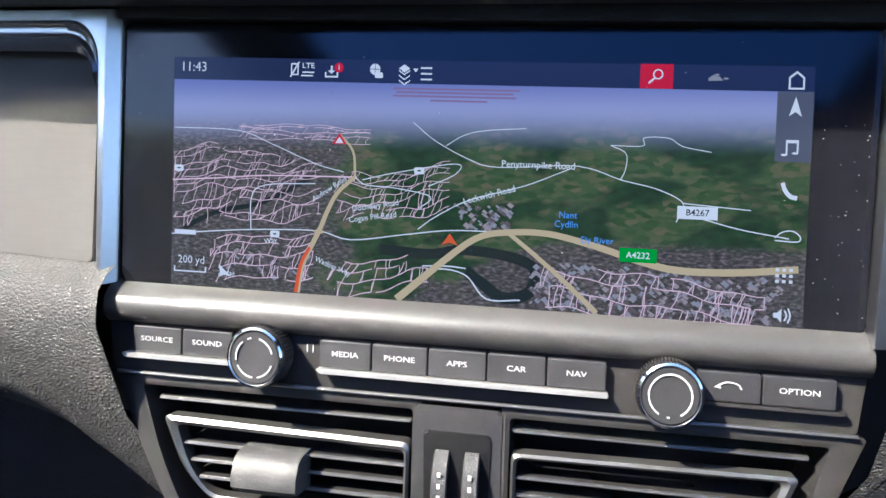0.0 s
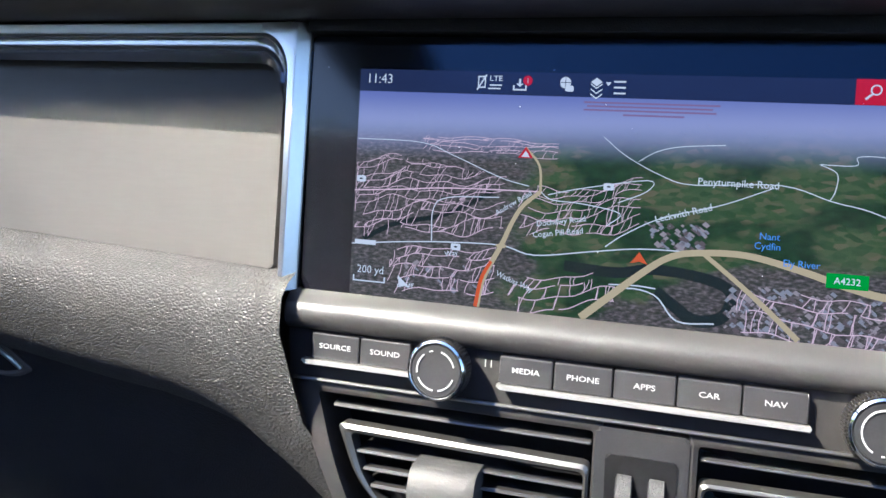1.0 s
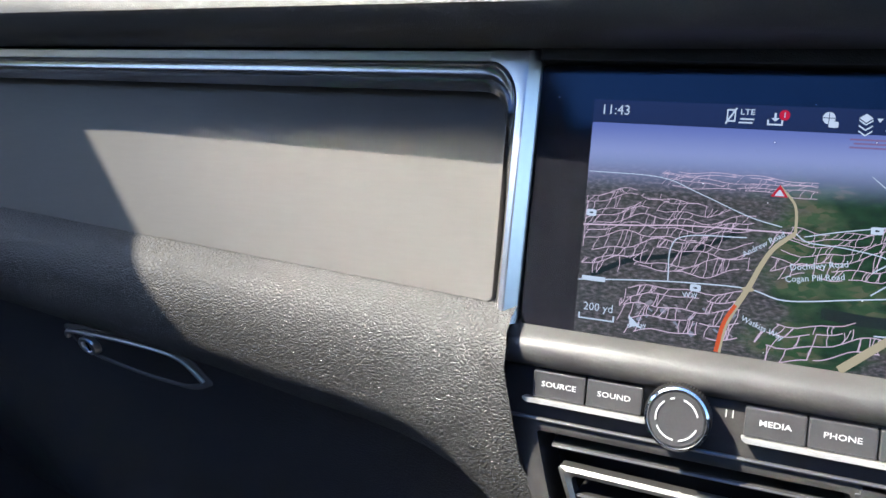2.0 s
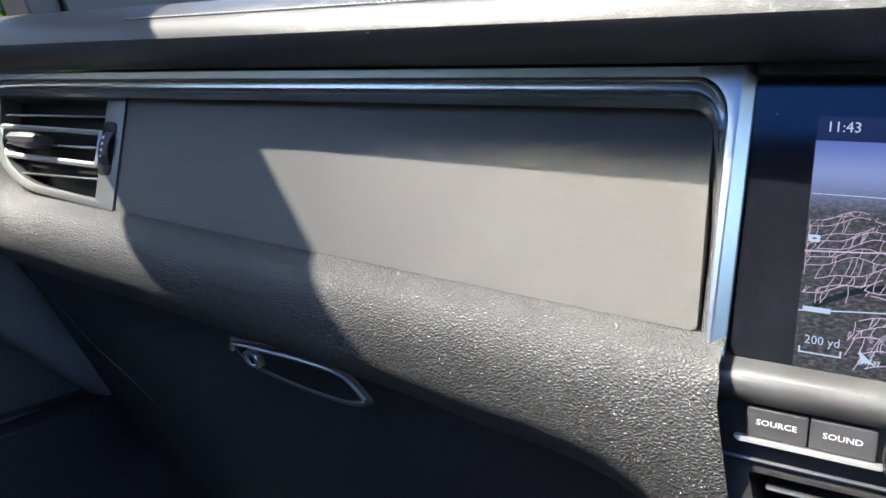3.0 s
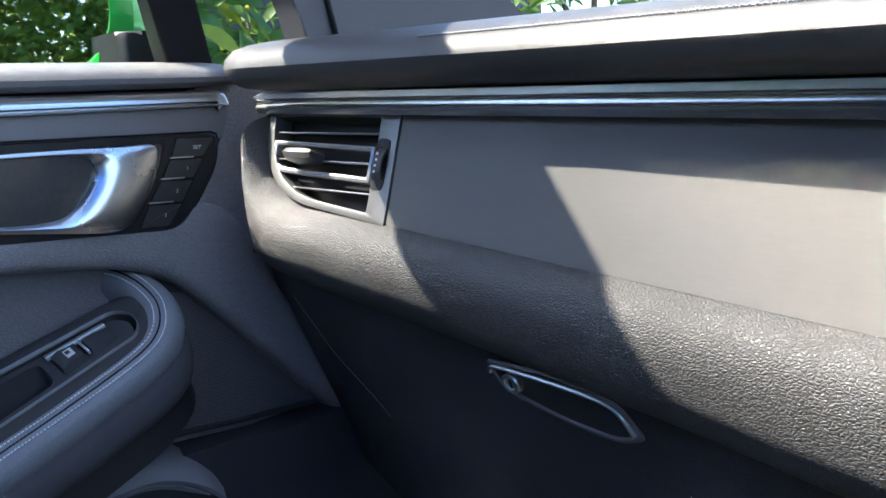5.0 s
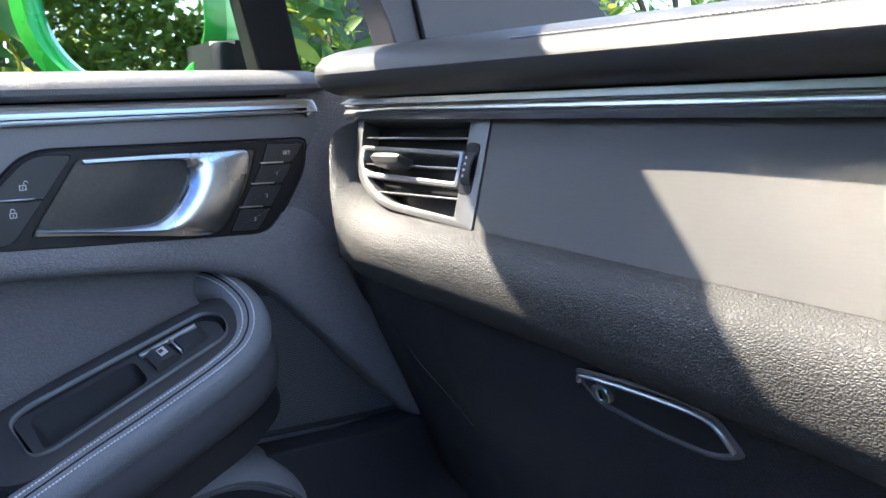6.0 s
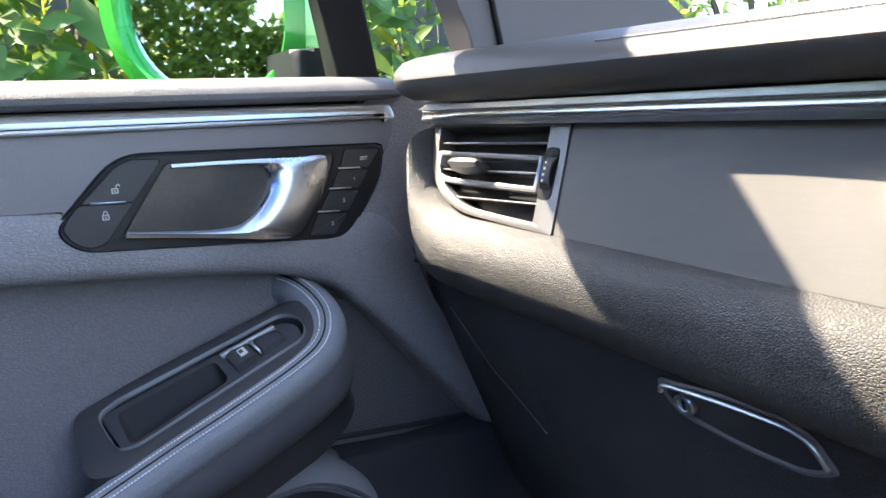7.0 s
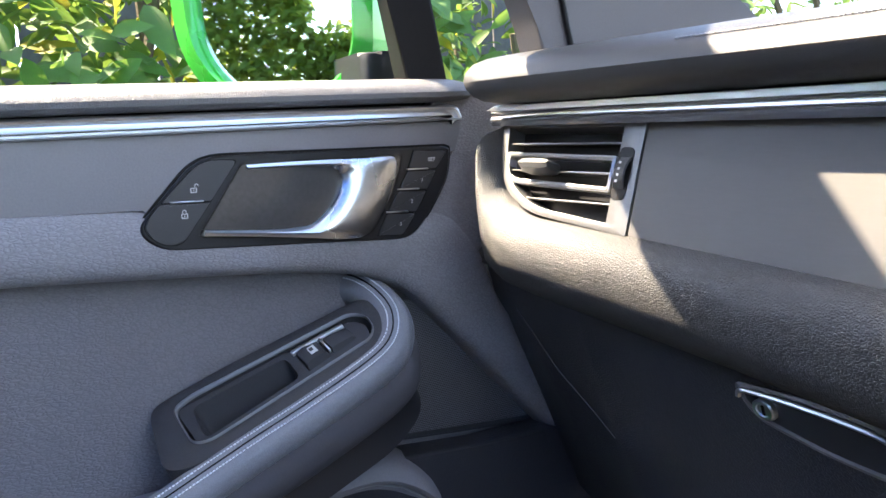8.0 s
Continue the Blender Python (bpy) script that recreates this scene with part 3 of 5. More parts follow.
def road(points, width, mat, name="road", off=0.0003, parent=None, bend=5):
    """A flat ribbon along the points, thinner towards the horizon."""
    path = smooth_path([(u, v, 0) for u, v in points], bend)
    rows = []
    for i, p in enumerate(path):
        d = path[min(i + 1, len(path) - 1)] - path[max(i - 1, 0)]
        d = Vector((d.x * 0.258, d.y * 0.0955, 0)).normalized()
        w = width * (0.45 + 0.75 * max(0, p.y - 0.2)) / 2
        s = Vector((-d.y * w / 0.258, d.x * w / 0.0955, 0))
        q = Vector((min(max(p.x, 0), 1), min(p.y, 0.999), 0))
        rows.append([ui3(min(max(q.x + s.x, 0), 1), min(q.y + s.y, 1), off), ui3(min(max(q.x - s.x, 0), 1), min(q.y - s.y, 1), off)])
    return part(name, loft(rows), mat, parent or map_view)


# water first, then streets, then the main roads over them
road([(0.36, 0.78), (0.44, 0.79), (0.494, 0.765), (0.568, 0.782), (0.607, 0.828), (0.599, 0.923), (0.56, 0.95), (0.525, 0.895), (0.50, 0.85)], 0.0046, WATER_UI, "river", 0.00018)
road([(0.02, 0.74), (0.08, 0.66), (0.16, 0.61), (0.24, 0.50)], 0.0026, WATER_UI, "river", 0.00018)
rng = random.Random(21)


def streets(u0, v0, u1, v1, n, rise, seed, wave=0.01, cut=None):
    """A web of small streets: wavy rows that open towards the viewer, with cross streets between neighbours."""
    r = random.Random(seed)
    bm = bmesh.new()
    rows_v = [v0 + (v1 - v0) * (k / n) ** 1.25 for k in range(n + 1)]
    shift = [r.uniform(0, 6.28) for _ in rows_v]

    def point(k, u):
        v = rows_v[k] + rise * (u - u0) + wave * math.sin(u * 34 + shift[k] * 0.5) + 0.5 * wave * math.sin(u * 90 + shift[k])
        return u, v

    def stroke(pts, w):
        prev, d = None, Vector((1, 0, 0))
        for p, q in zip(pts, pts[1:] + [pts[-1]]):
            if q != p:
                d = Vector(((q[0] - p[0]) * 0.258, (q[1] - p[1]) * 0.0955, 0)).normalized()
            ww = w * (0.45 + 0.75 * max(0, p[1] - 0.2))
            sx, sy = -d.y * ww / 0.258, d.x * ww / 0.0955
            c = min(max(p[0], 0.003), 0.945), min(max(p[1], 0.262), 0.992)
            row = bm.verts.new(ui3(c[0] + sx, c[1] + sy, 0.00025)), bm.verts.new(ui3(c[0] - sx, c[1] - sy, 0.00025))
            if prev:
                bm.faces.new((prev[0], row[0], row[1], prev[1]))
            prev = row

    for k in range(n + 1):
        u = u0 + r.uniform(0, 0.03)
        while u < u1:
            ln = r.uniform(0.03, 0.11)
            pts = [point(k, min(u + ln * s / 7, u1)) for s in range(8)]
            if not cut or cut(*pts[4]):
                stroke(pts, 0.00019)
            u += ln + (r.uniform(0.006, 0.02) if r.random() < 0.45 else 0)
        if k < n:
            for _ in range(round((u1 - u0) * 75)):
                u = r.uniform(u0, u1)
                a, b = point(k, u), point(k + 1, u - r.uniform(0.0, 0.012))
                if not cut or cut(*a):
                    stroke([a, ((a[0] + b[0]) / 2 + r.uniform(-0.002, 0.002), (a[1] + b[1]) / 2), b], 0.00017)
    return part("street_web", bm, PALE, map_view, "web of pale streets", kind="stuff")


streets(0.0, 0.39, 0.26, 0.73, 11, -0.30, 1, 0.018, lambda u, v: 0.33 + 0.36 * u < v < 0.72 - 0.05 * u)
streets(0.12, 0.275, 0.34, 0.335, 4, 0.05, 2, 0.006)
streets(0.285, 0.50, 0.47, 0.68, 6, -0.42, 3, 0.018)
streets(0.07, 0.78, 0.25, 0.96, 4, -0.25, 4, 0.012)
streets(0.28, 0.86, 0.44, 0.99, 3, -0.5, 5, 0.014, lambda u, v: v > 0.82)
streets(0.62, 0.78, 0.95, 0.97, 3, 0.30, 6, 0.010, lambda u, v: v > 0.81)

# roofs of the trading estates
TAN_UI, BRICK_UI = lit("screen_tan", (0.36, 0.30, 0.31)), lit("screen_brick", (0.13, 0.10, 0.105))
for tone in (GREY_UI, TAN_UI, BRICK_UI):
    bm = bmesh.new()
    for k in range(190):
        r_u, r_v = (rng.uniform(0.60, 0.97), rng.uniform(0.80, 0.985)) if k < 150 else (rng.uniform(0.48, 0.57), rng.uniform(0.575, 0.68)) if k < 175 else (rng.uniform(0.09, 0.24), rng.uniform(0.82, 0.93))
        if r_v < 0.79 + 0.35 * max(0, 0.68 - r_u) and k < 150:
            continue
        a = radians(40)
        w, h = rng.uniform(0.0012, 0.0058), rng.uniform(0.001, 0.0042)
        quad = [(r_u + (i * w * math.cos(a) - j * h * math.sin(a)), r_v + 2.2 * (i * w * math.sin(a) + j * h * math.cos(a))) for i, j in ((-1, -1), (1, -1), (1, 1), (-1, 1))]
        if max(q[1] for q in quad) < 0.998 and max(q[0] for q in quad) < 0.99:
            bm.faces.new([bm.verts.new(ui3(u, v, 0.00022)) for u, v in quad])
    part("estate_texture", bm, tone, map_view, "pale roofs of a trading estate", kind="stuff")

for line in ([(0.0, 0.765), (0.095, 0.739), (0.176, 0.724), (0.258, 0.72), (0.312, 0.749), (0.405, 0.713), (0.475, 0.688), (0.564, 0.684)], [(0.409, 0.252), (0.444, 0.323), (0.498, 0.394), (0.545, 0.423), (0.665, 0.406), (0.734, 0.455), (0.785, 0.484), (0.824, 0.535), (0.815, 0.61)],
             [(0.657, 0.417), (0.587, 0.494), (0.502, 0.561), (0.448, 0.637), (0.421, 0.691)], [(0.715, 0.32), (0.762, 0.318), (0.764, 0.286), (0.80, 0.285), (0.82, 0.315), (0.862, 0.334)], [(0.715, 0.32), (0.738, 0.35), (0.738, 0.413), (0.731, 0.456)],
             [(0.824, 0.535), (0.921, 0.551)], [(0.843, 0.586), (0.905, 0.625), (0.975, 0.652)], [(0.463, 0.343), (0.49, 0.30), (0.525, 0.277), (0.587, 0.264)], [(0.002, 0.303), (0.114, 0.308), (0.172, 0.358), (0.25, 0.438), (0.297, 0.467)],
             [(0.328, 0.497), (0.382, 0.462), (0.479, 0.416), (0.479, 0.458), (0.436, 0.512)], [(0.316, 0.487), (0.335, 0.517), (0.382, 0.525), (0.44, 0.554), (0.421, 0.607)], [(0.141, 0.726), (0.141, 0.59), (0.165, 0.536), (0.25, 0.521)],
             [(0.39, 0.975), (0.444, 0.857), (0.498, 0.865), (0.533, 0.958), (0.587, 0.955)], [(0.43, 0.84), (0.47, 0.835), (0.50, 0.84)]):
    road(line, 0.00056, WHITE_UI)
road([(0.0, 0.53), (0.08, 0.515), (0.17, 0.495), (0.316, 0.487)], 0.0008, PALE)
road([(0.316, 0.487), (0.312, 0.382), (0.289, 0.31)], 0.0016, GOLD, "main_road", 0.0004)
road([(0.223, 0.985), (0.231, 0.868), (0.258, 0.72), (0.273, 0.625), (0.289, 0.551), (0.316, 0.487)], 0.0024, GOLD, "main_road", 0.0004)
road([(0.221, 0.985), (0.2285, 0.868), (0.243, 0.79)], 0.0016, ORANGE, "slow_traffic", 0.00045)
road([(0.39, 0.985), (0.479, 0.782), (0.521, 0.707), (0.564, 0.684), (0.626, 0.681), (0.696, 0.719), (0.762, 0.768), (0.82, 0.797), (0.901, 0.793), (0.99, 0.767)], 0.0030, GOLD, "main_road", 0.0004)
road([(0.564, 0.684), (0.61, 0.776), (0.653, 0.868), (0.703, 0.985)], 0.0020, GOLD, "main_road", 0.00038)
ui_plate("roundabout", circle(0.258, 0.722, 0.009, 16), GOLD, map_view, 0.00046)


def ui_text(words, u, v, h, mat=None, turn=0.0, align="CENTER", stretch=1.0, bold=0.0):
    return text("map_label", words, lambda a, b, o: scr3(a, b, o), -0.1295 + 0.258 * u, 1.0 - 0.0955 * v, h, mat or WHITE_UI, map_view, align, turn, stretch, 0.0006, bold)


for words, u, v, h, turn in (("Penyturnpike Road", 0.607, 0.409, 0.0038, 0), ("Leckwith Road", 0.533, 0.537, 0.0036, 16), ("Andrew Road", 0.274, 0.541, 0.0030, 33), ("Dochdwy Road", 0.351, 0.602, 0.0032, 10), ("Cogan Pill Road", 0.347, 0.65, 0.0032, 9),
                             ("Way", 0.176, 0.772, 0.0030, 10), ("Watkiss Way", 0.283, 0.866, 0.0030, -20), ("s Way", 0.10, 0.925, 0.0030, 8)):
    ui_text(words, u, v, h, turn=turn, stretch=1.0, bold=0.006)
ui_text("Nant", 0.655, 0.603, 0.0036, BLUE_UI)
ui_text("Cydfin", 0.653, 0.640, 0.0036, BLUE_UI)
ui_text("Ely River", 0.70, 0.698, 0.0036, BLUE_UI)
ui_plate("road_sign", rect(0.734, 0.72, 0.789, 0.775), GREEN_UI, map_view, 0.0005, "green road number sign")
ui_text("A4232", 0.7615, 0.748, 0.0034, bold=0.01)
ui_plate("road_sign", rect(0.816, 0.545, 0.874, 0.595), WHITE_UI, map_view, 0.0005, "white road number sign")
ui_text("B4267", 0.845, 0.570, 0.0034, DARK_UI, bold=0.01)
ui_plate("credit_mark", rect(0.006, 0.745, 0.044, 0.765), WHITE_UI, map_view, 0.0005)
ui_text("200 yd", 0.037, 0.875, 0.0046)
for line in (rect(0.006, 0.922, 0.064, 0.928), rect(0.006, 0.902, 0.0085, 0.922), rect(0.0615, 0.902, 0.064, 0.922)):
    ui_plate("scale_bar", line, WHITE_UI, map_view, 0.0006)
ui_plate("compass_arrow", [(0.086, 0.885), (0.110, 0.94), (0.097, 0.928), (0.090, 0.938)], WHITE_UI, map_view, 0.0006)
ui_plate("own_position", [(0.473, 0.70), (0.486, 0.748), (0.473, 0.738), (0.460, 0.748)], ORANGE, map_view, 0.0007, "orange position arrow")
ui_plate("warning_sign", [(0.289, 0.305), (0.301, 0.352), (0.277, 0.352)], RED_UI, map_view, 0.0006, "small red warning triangle")
ui_plate("warning_inner", [(0.289, 0.322), (0.296, 0.348), (0.282, 0.348)], WHITE_UI, map_view, 0.0007)
for u, v in ((0.421, 0.45), (0.012, 0.478), (0.183, 0.742)):
    ui_plate("place_pin", rounded(rect(u - 0.008, v - 0.014, u + 0.008, v + 0.014), 0.004, 2), WHITE_UI, map_view, 0.0006)
    ui_plate("pin_dot", circle(u, v, 0.0035, 8), DARK_UI, map_view, 0.0007)

bar = part("status_bar", prism(rect(0, 0, 1, 0.095), ui3, 0.0005, 0, 0.0004), NAVY, display, "dark blue status bar with white symbols")


def bar_plate(name, line, mat, off=0.0008):
    return ui_plate(name, line, mat, bar, off)


text("clock", "11:43", lambda a, b, o: scr3(a, b, o), -0.1295 + 0.258 * 0.036, 1.0 - 0.0955 * 0.043, 0.0055, WHITE_UI, bar, "CENTER", 0, 1.0, 0.0008)
text("network", "LTE", lambda a, b, o: scr3(a, b, o), -0.1295 + 0.258 * 0.234, 1.0 - 0.0955 * 0.030, 0.0030, WHITE_UI, bar, "CENTER", 0, 1.15, 0.0008, 0.01)
for line in (rect(0.224, 0.054, 0.244, 0.060), rect(0.222, 0.068, 0.242, 0.074), rect(0.2045, 0.020, 0.2065, 0.070), rect(0.2155, 0.020, 0.2175, 0.070), rect(0.2045, 0.020, 0.2175, 0.026), rect(0.2045, 0.064, 0.2175, 0.070), [(0.2175, 0.012), (0.2195, 0.016), (0.2045, 0.080), (0.2025, 0.076)],
             rect(0.262, 0.070, 0.284, 0.077), rect(0.262, 0.055, 0.2645, 0.070), rect(0.2815, 0.055, 0.284, 0.070), rect(0.2715, 0.028, 0.2745, 0.050), [(0.267, 0.048), (0.279, 0.048), (0.273, 0.062)],
             rect(0.419, 0.028, 0.437, 0.035), rect(0.419, 0.051, 0.437, 0.058), rect(0.419, 0.074, 0.437, 0.081), [(0.4065, 0.034), (0.415, 0.034), (0.4107, 0.050)]):
    bar_plate("symbol", line, WHITE_UI)
for k in range(3):
    bar_plate("layer_symbol", [(0.393, 0.018 + k * 0.02), (0.402, 0.035 + k * 0.02), (0.393, 0.052 + k * 0.02), (0.384, 0.035 + k * 0.02)], WHITE_UI if k == 0 else NAVY, 0.0008 + 0.0001 * (3 - k))
    bar_plate("layer_symbol", [(0.384, 0.040 + k * 0.02), (0.393, 0.057 + k * 0.02), (0.402, 0.040 + k * 0.02), (0.402, 0.046 + k * 0.02), (0.393, 0.063 + k * 0.02), (0.384, 0.046 + k * 0.02)], WHITE_UI, 0.0009 + 0.0001 * (3 - k))
bar_plate("globe_symbol", [(0.345 + 0.0085 * math.cos(a), 0.040 + 0.0235 * math.sin(a)) for a in (2 * math.pi * k / 20 for k in range(20))], WHITE_UI)
bar_plate("globe_line", rect(0.337, 0.038, 0.353, 0.041), NAVY, 0.0009)
bar_plate("globe_line", rect(0.3445, 0.018, 0.3455, 0.062), NAVY, 0.0009)
bar_plate("car_symbol", rounded(rect(0.345, 0.052, 0.358, 0.076), 0.004, 2), WHITE_UI, 0.001)
badge = bar_plate("alert_badge", [(0.2855 + 0.0075 * math.cos(a), 0.036 + 0.0205 * math.sin(a)) for a in (2 * math.pi * k / 20 for k in range(20))], RED_UI, 0.001)
text("badge_number", "1", lambda a, b, o: scr3(a, b, o), -0.1295 + 0.258 * 0.2857, 1.0 - 0.0955 * 0.037, 0.0030, WHITE_UI, bar, "CENTER", 0, 1.0, 0.0011)
bar_plate("search_tile", rect(0.754, 0.0, 0.802, 0.095), RED_UI, 0.0007)
part("search_lens", ring([(0.780 + 0.0075 * math.cos(a), 0.040 + 0.020 * math.sin(a)) for a in (2 * math.pi * k / 20 for k in range(20))], [(0.780 + 0.0055 * math.cos(a), 0.040 + 0.0147 * math.sin(a)) for a in (2 * math.pi * k / 20 for k in range(20))], ui3, 0.0001, 0.0010), WHITE_UI, bar)
bar_plate("search_grip", [(0.7745, 0.052), (0.7765, 0.057), (0.7675, 0.078), (0.7655, 0.072)], WHITE_UI, 0.001)
for line in ([(0.852, 0.052), (0.858, 0.040), (0.868, 0.045), (0.873, 0.060), (0.852, 0.062)], circle(0.864, 0.038, 0.004, 10), circle(0.877, 0.052, 0.004, 10)):
    bar_plate("trip_symbol", line, GREY_UI, 0.001)

side = part("side_strip", prism(rect(0.950, 0.096, 1.0, 0.36), ui3, 0.0004, 0, 0.00045), SIDE_UI, display, "translucent side menu with white symbols")
bar_plate("home_symbol", [(0.975, 0.018), (0.986, 0.042), (0.986, 0.088), (0.964, 0.088), (0.964, 0.042)], WHITE_UI)
bar_plate("home_inner", [(0.975, 0.028), (0.9835, 0.046), (0.9835, 0.081), (0.9665, 0.081), (0.9665, 0.046)], NAVY, 0.0009)
ui_plate("north_arrow", [(0.975, 0.115), (0.984, 0.190), (0.975, 0.172), (0.966, 0.190)], WHITE_UI, side, 0.0009)
for line in (rect(0.964, 0.285, 0.9665, 0.335), rect(0.979, 0.280, 0.9815, 0.328), rect(0.964, 0.278, 0.9815, 0.290), circle(0.962, 0.335, 0.0045, 10), circle(0.977, 0.328, 0.0045, 10)):
    ui_plate("music_symbol", line, WHITE_UI, side, 0.0009)
road([(0.962, 0.44), (0.966, 0.47), (0.974, 0.492), (0.983, 0.497)], 0.0024, WHITE_UI, "phone_symbol", 0.0009, side)
road([(0.955, 0.65), (0.962, 0.632), (0.972, 0.622), (0.982, 0.625), (0.99, 0.645), (0.985, 0.662), (0.955, 0.660)], 0.0006, WHITE_UI, "car_symbol", 0.0009, side)
for i in range(3):
    for j in range(3):
        ui_plate("menu_dot", rect(0.958 + i * 0.0095, 0.765 + j * 0.022, 0.963 + i * 0.0095, 0.777 + j * 0.022), WHITE_UI, side, 0.0009)
ui_plate("speaker_symbol", [(0.958, 0.935), (0.963, 0.935), (0.969, 0.918), (0.969, 0.972), (0.963, 0.955), (0.958, 0.955)], WHITE_UI, side, 0.0009)
for k in range(2):
    road([(0.973 + k * 0.005, 0.925 - k * 0.008), (0.976 + k * 0.005, 0.945), (0.973 + k * 0.005, 0.965 + k * 0.008)], 0.0006, WHITE_UI, "sound_wave", 0.0009, side)
NOTICE = lit("screen_notice", (0.27, 0.17, 0.30))
for u0, u1, v in ((0.375, 0.575, 0.112), (0.38, 0.565, 0.127), (0.375, 0.57, 0.142), (0.435, 0.525, 0.159)):
    ui_plate("notice_line", rect(u0, v, u1, v + 0.007), NOTICE, map_view, 0.0006)

# dust on the glass
bm = bmesh.new()
for k in range(46):
    u, v = (rng.uniform(1.005, 1.08), rng.uniform(0.2, 0.98)) if k < 30 else (rng.uniform(-0.09, 1.0), rng.uniform(-0.1, 1.0))
    s = rng.uniform(0.00012, 0.0003)
    c = ui3(u, v, 0.0012 if 0 < u < 1 else 0.0003)
    bm.faces.new([bm.verts.new(c + Vector((s * math.cos(a), 0, s * math.sin(a)))) for a in (0.3, 1.6, 2.9, 4.2, 5.4)])
part("dust", bm, WHITE_INK, display, "pale dust specks", kind="stuff")

# ---- control panel under the display ----
panel = thing("control_panel", "graphite control strip with two rotary knobs and labelled keys", "control panel")
FACE_LINE = rounded([(-0.1572, 0.8935), (0.152, 0.8945), (0.149, 0.8695), (-0.1555, 0.8695)], 0.001)
part("face", prism(FACE_LINE, con3, 0.012, 0.0006, -0.0035), FACE, panel)
part("edge_line", tube([con3(-0.1525, 0.8692, -0.002), con3(0.149, 0.8692, -0.002)], 0.0009, 6), SILVER, panel, "thin silver lower edge")


def key(x0, x1, z0, z1, words, name="key", lift=0.0):
    k = part(name, prism(rounded([(x0, z1), (x1, z1), (x1, z0), (x0, z0)], 0.0009, 3), con3, 0.006, 0.0006, 0.0008 + lift), BUTTON, panel)
    if words:
        text("marking", words, con3, (x0 + x1) / 2, (z0 + z1) / 2 + 0.0003, 0.0030, WHITE_INK, k, off=0.0011 + lift, stretch=1.3, bold=0.012)
    return k


KEY_LIST = [(-0.1435, -0.1212, "SOURCE"), (-0.1206, -0.098, "SOUND"), (-0.0595, -0.0378, "MEDIA"), (-0.0372, -0.0143, "PHONE"), (-0.0137, 0.0096, "APPS"), (0.0102, 0.0332, "CAR"), (0.0338, 0.0565, "NAV"),
        (0.0905, 0.1135, ""), (0.1141, 0.1400, "OPTION")]
for x0, x1, words in KEY_LIST:
    k = key(x0, x1, 0.8785, 0.8895, words)
    if not words:
        cx = (x0 + x1) / 2
        part("back_arrow", tube(smooth_path([con3(cx - 0.0045, 0.8842, 0.0011), con3(cx - 0.001, 0.8858, 0.0011), con3(cx + 0.003, 0.8853, 0.0011), con3(cx + 0.0045, 0.8836, 0.0011)]), 0.00035, 5), WHITE_INK, k, "white return arrow")
        part("arrow_head", prism([(cx - 0.0055, 0.8838), (cx - 0.0032, 0.8854), (cx - 0.0030, 0.8834)], con3, 0.0003, 0, 0.0012), WHITE_INK, k)
for x0, x1, tilt in ((-0.1475, -0.0955, 1), (-0.0605, 0.0575, 0.6)):
    part("key_sill", prism(rounded([(x0, 0.8782), (x1, 0.8782), (x1, 0.8765), (x0 + 0.002, 0.8765)], 0.0006), con3, 0.006, 0.0008, 0.0036), SATIN, panel, "silver sill under the keys")
part("key_sill", prism(rounded([(0.091, 0.8782), (0.1445, 0.8782), (0.1425, 0.8768), (0.091, 0.8768)], 0.0006), con3, 0.004, 0.0006, 0.0006), FACE, panel)
for x in (-0.0665, -0.0640):
    part("tick_mark", prism([(x, 0.8835), (x + 0.0004, 0.8835), (x + 0.0004, 0.8865), (x, 0.8865)], con3, 0.0003, 0, -0.0031), WHITE_INK, panel)

for cx, cz in ((-0.0835, 0.8822), (0.0795, 0.8812)):
    knob = part("rotary_knob", lathe([(0.0112, -0.004), (0.0118, 0.0), (0.0122, 0.004), (0.0122, 0.0085), (0.0116, 0.0105)], con3, cx, cz), GLOSS, panel, "black knob with a polished rim")
    part("rim", lathe([(0.0117, 0.0088), (0.0121, 0.0098), (0.0119, 0.0112), (0.0111, 0.0118), (0.0106, 0.0112), (0.0104, 0.0100)], con3, cx, cz), BRIGHT, knob, "polished chrome rim")
    part("cap", lathe([(0.0106, 0.0100), (0.0100, 0.0112), (0.006, 0.0110), (0.001, 0.0109)], con3, cx, cz), BUTTON, knob)
    arcs = [(15, 75), (100, 112), (130, 190), (205, 265), (280, 340)] if cx < 0 else [(-60, 240), (262, 270)]
    for a0, a1 in arcs:
        out, inn = [], []
        for i in range(max(3, (a1 - a0) // 8)):
            a = radians(a0 + (a1 - a0) * i / (max(3, (a1 - a0) // 8) - 1))
            out.append((cx + 0.0081 * math.cos(a), cz + 0.0081 * math.sin(a)))
            inn.append((cx + 0.0075 * math.cos(a), cz + 0.0075 * math.sin(a)))
        part("arc_mark", prism(out + inn[::-1], con3, 0.0003, 0, 0.0117), WHITE_INK, knob)
    bm = bmesh.new()
    for k in range(60):
        a = 2 * math.pi * k / 60
        c = Vector((cx + 0.0123 * math.cos(a), cz + 0.0123 * math.sin(a)))
        tv = Vector((-math.sin(a), math.cos(a))) * 0.0004
        q = [bm.verts.new(con3(*(c + s * tv), o)) for s, o in ((-1, 0.001), (1, 0.001), (1, 0.0085), (-1, 0.0085))]
        w = [bm.verts.new(con3(cx + 0.0127 * math.cos(a), cz + 0.0127 * math.sin(a), o)) for o in (0.0012, 0.0083)]
        bm.faces.new((q[0], w[0], w[1], q[3]))
        bm.faces.new((w[0], q[1], q[2], w[1]))
    part("knurling", bm, FACE, knob, kind="stuff")


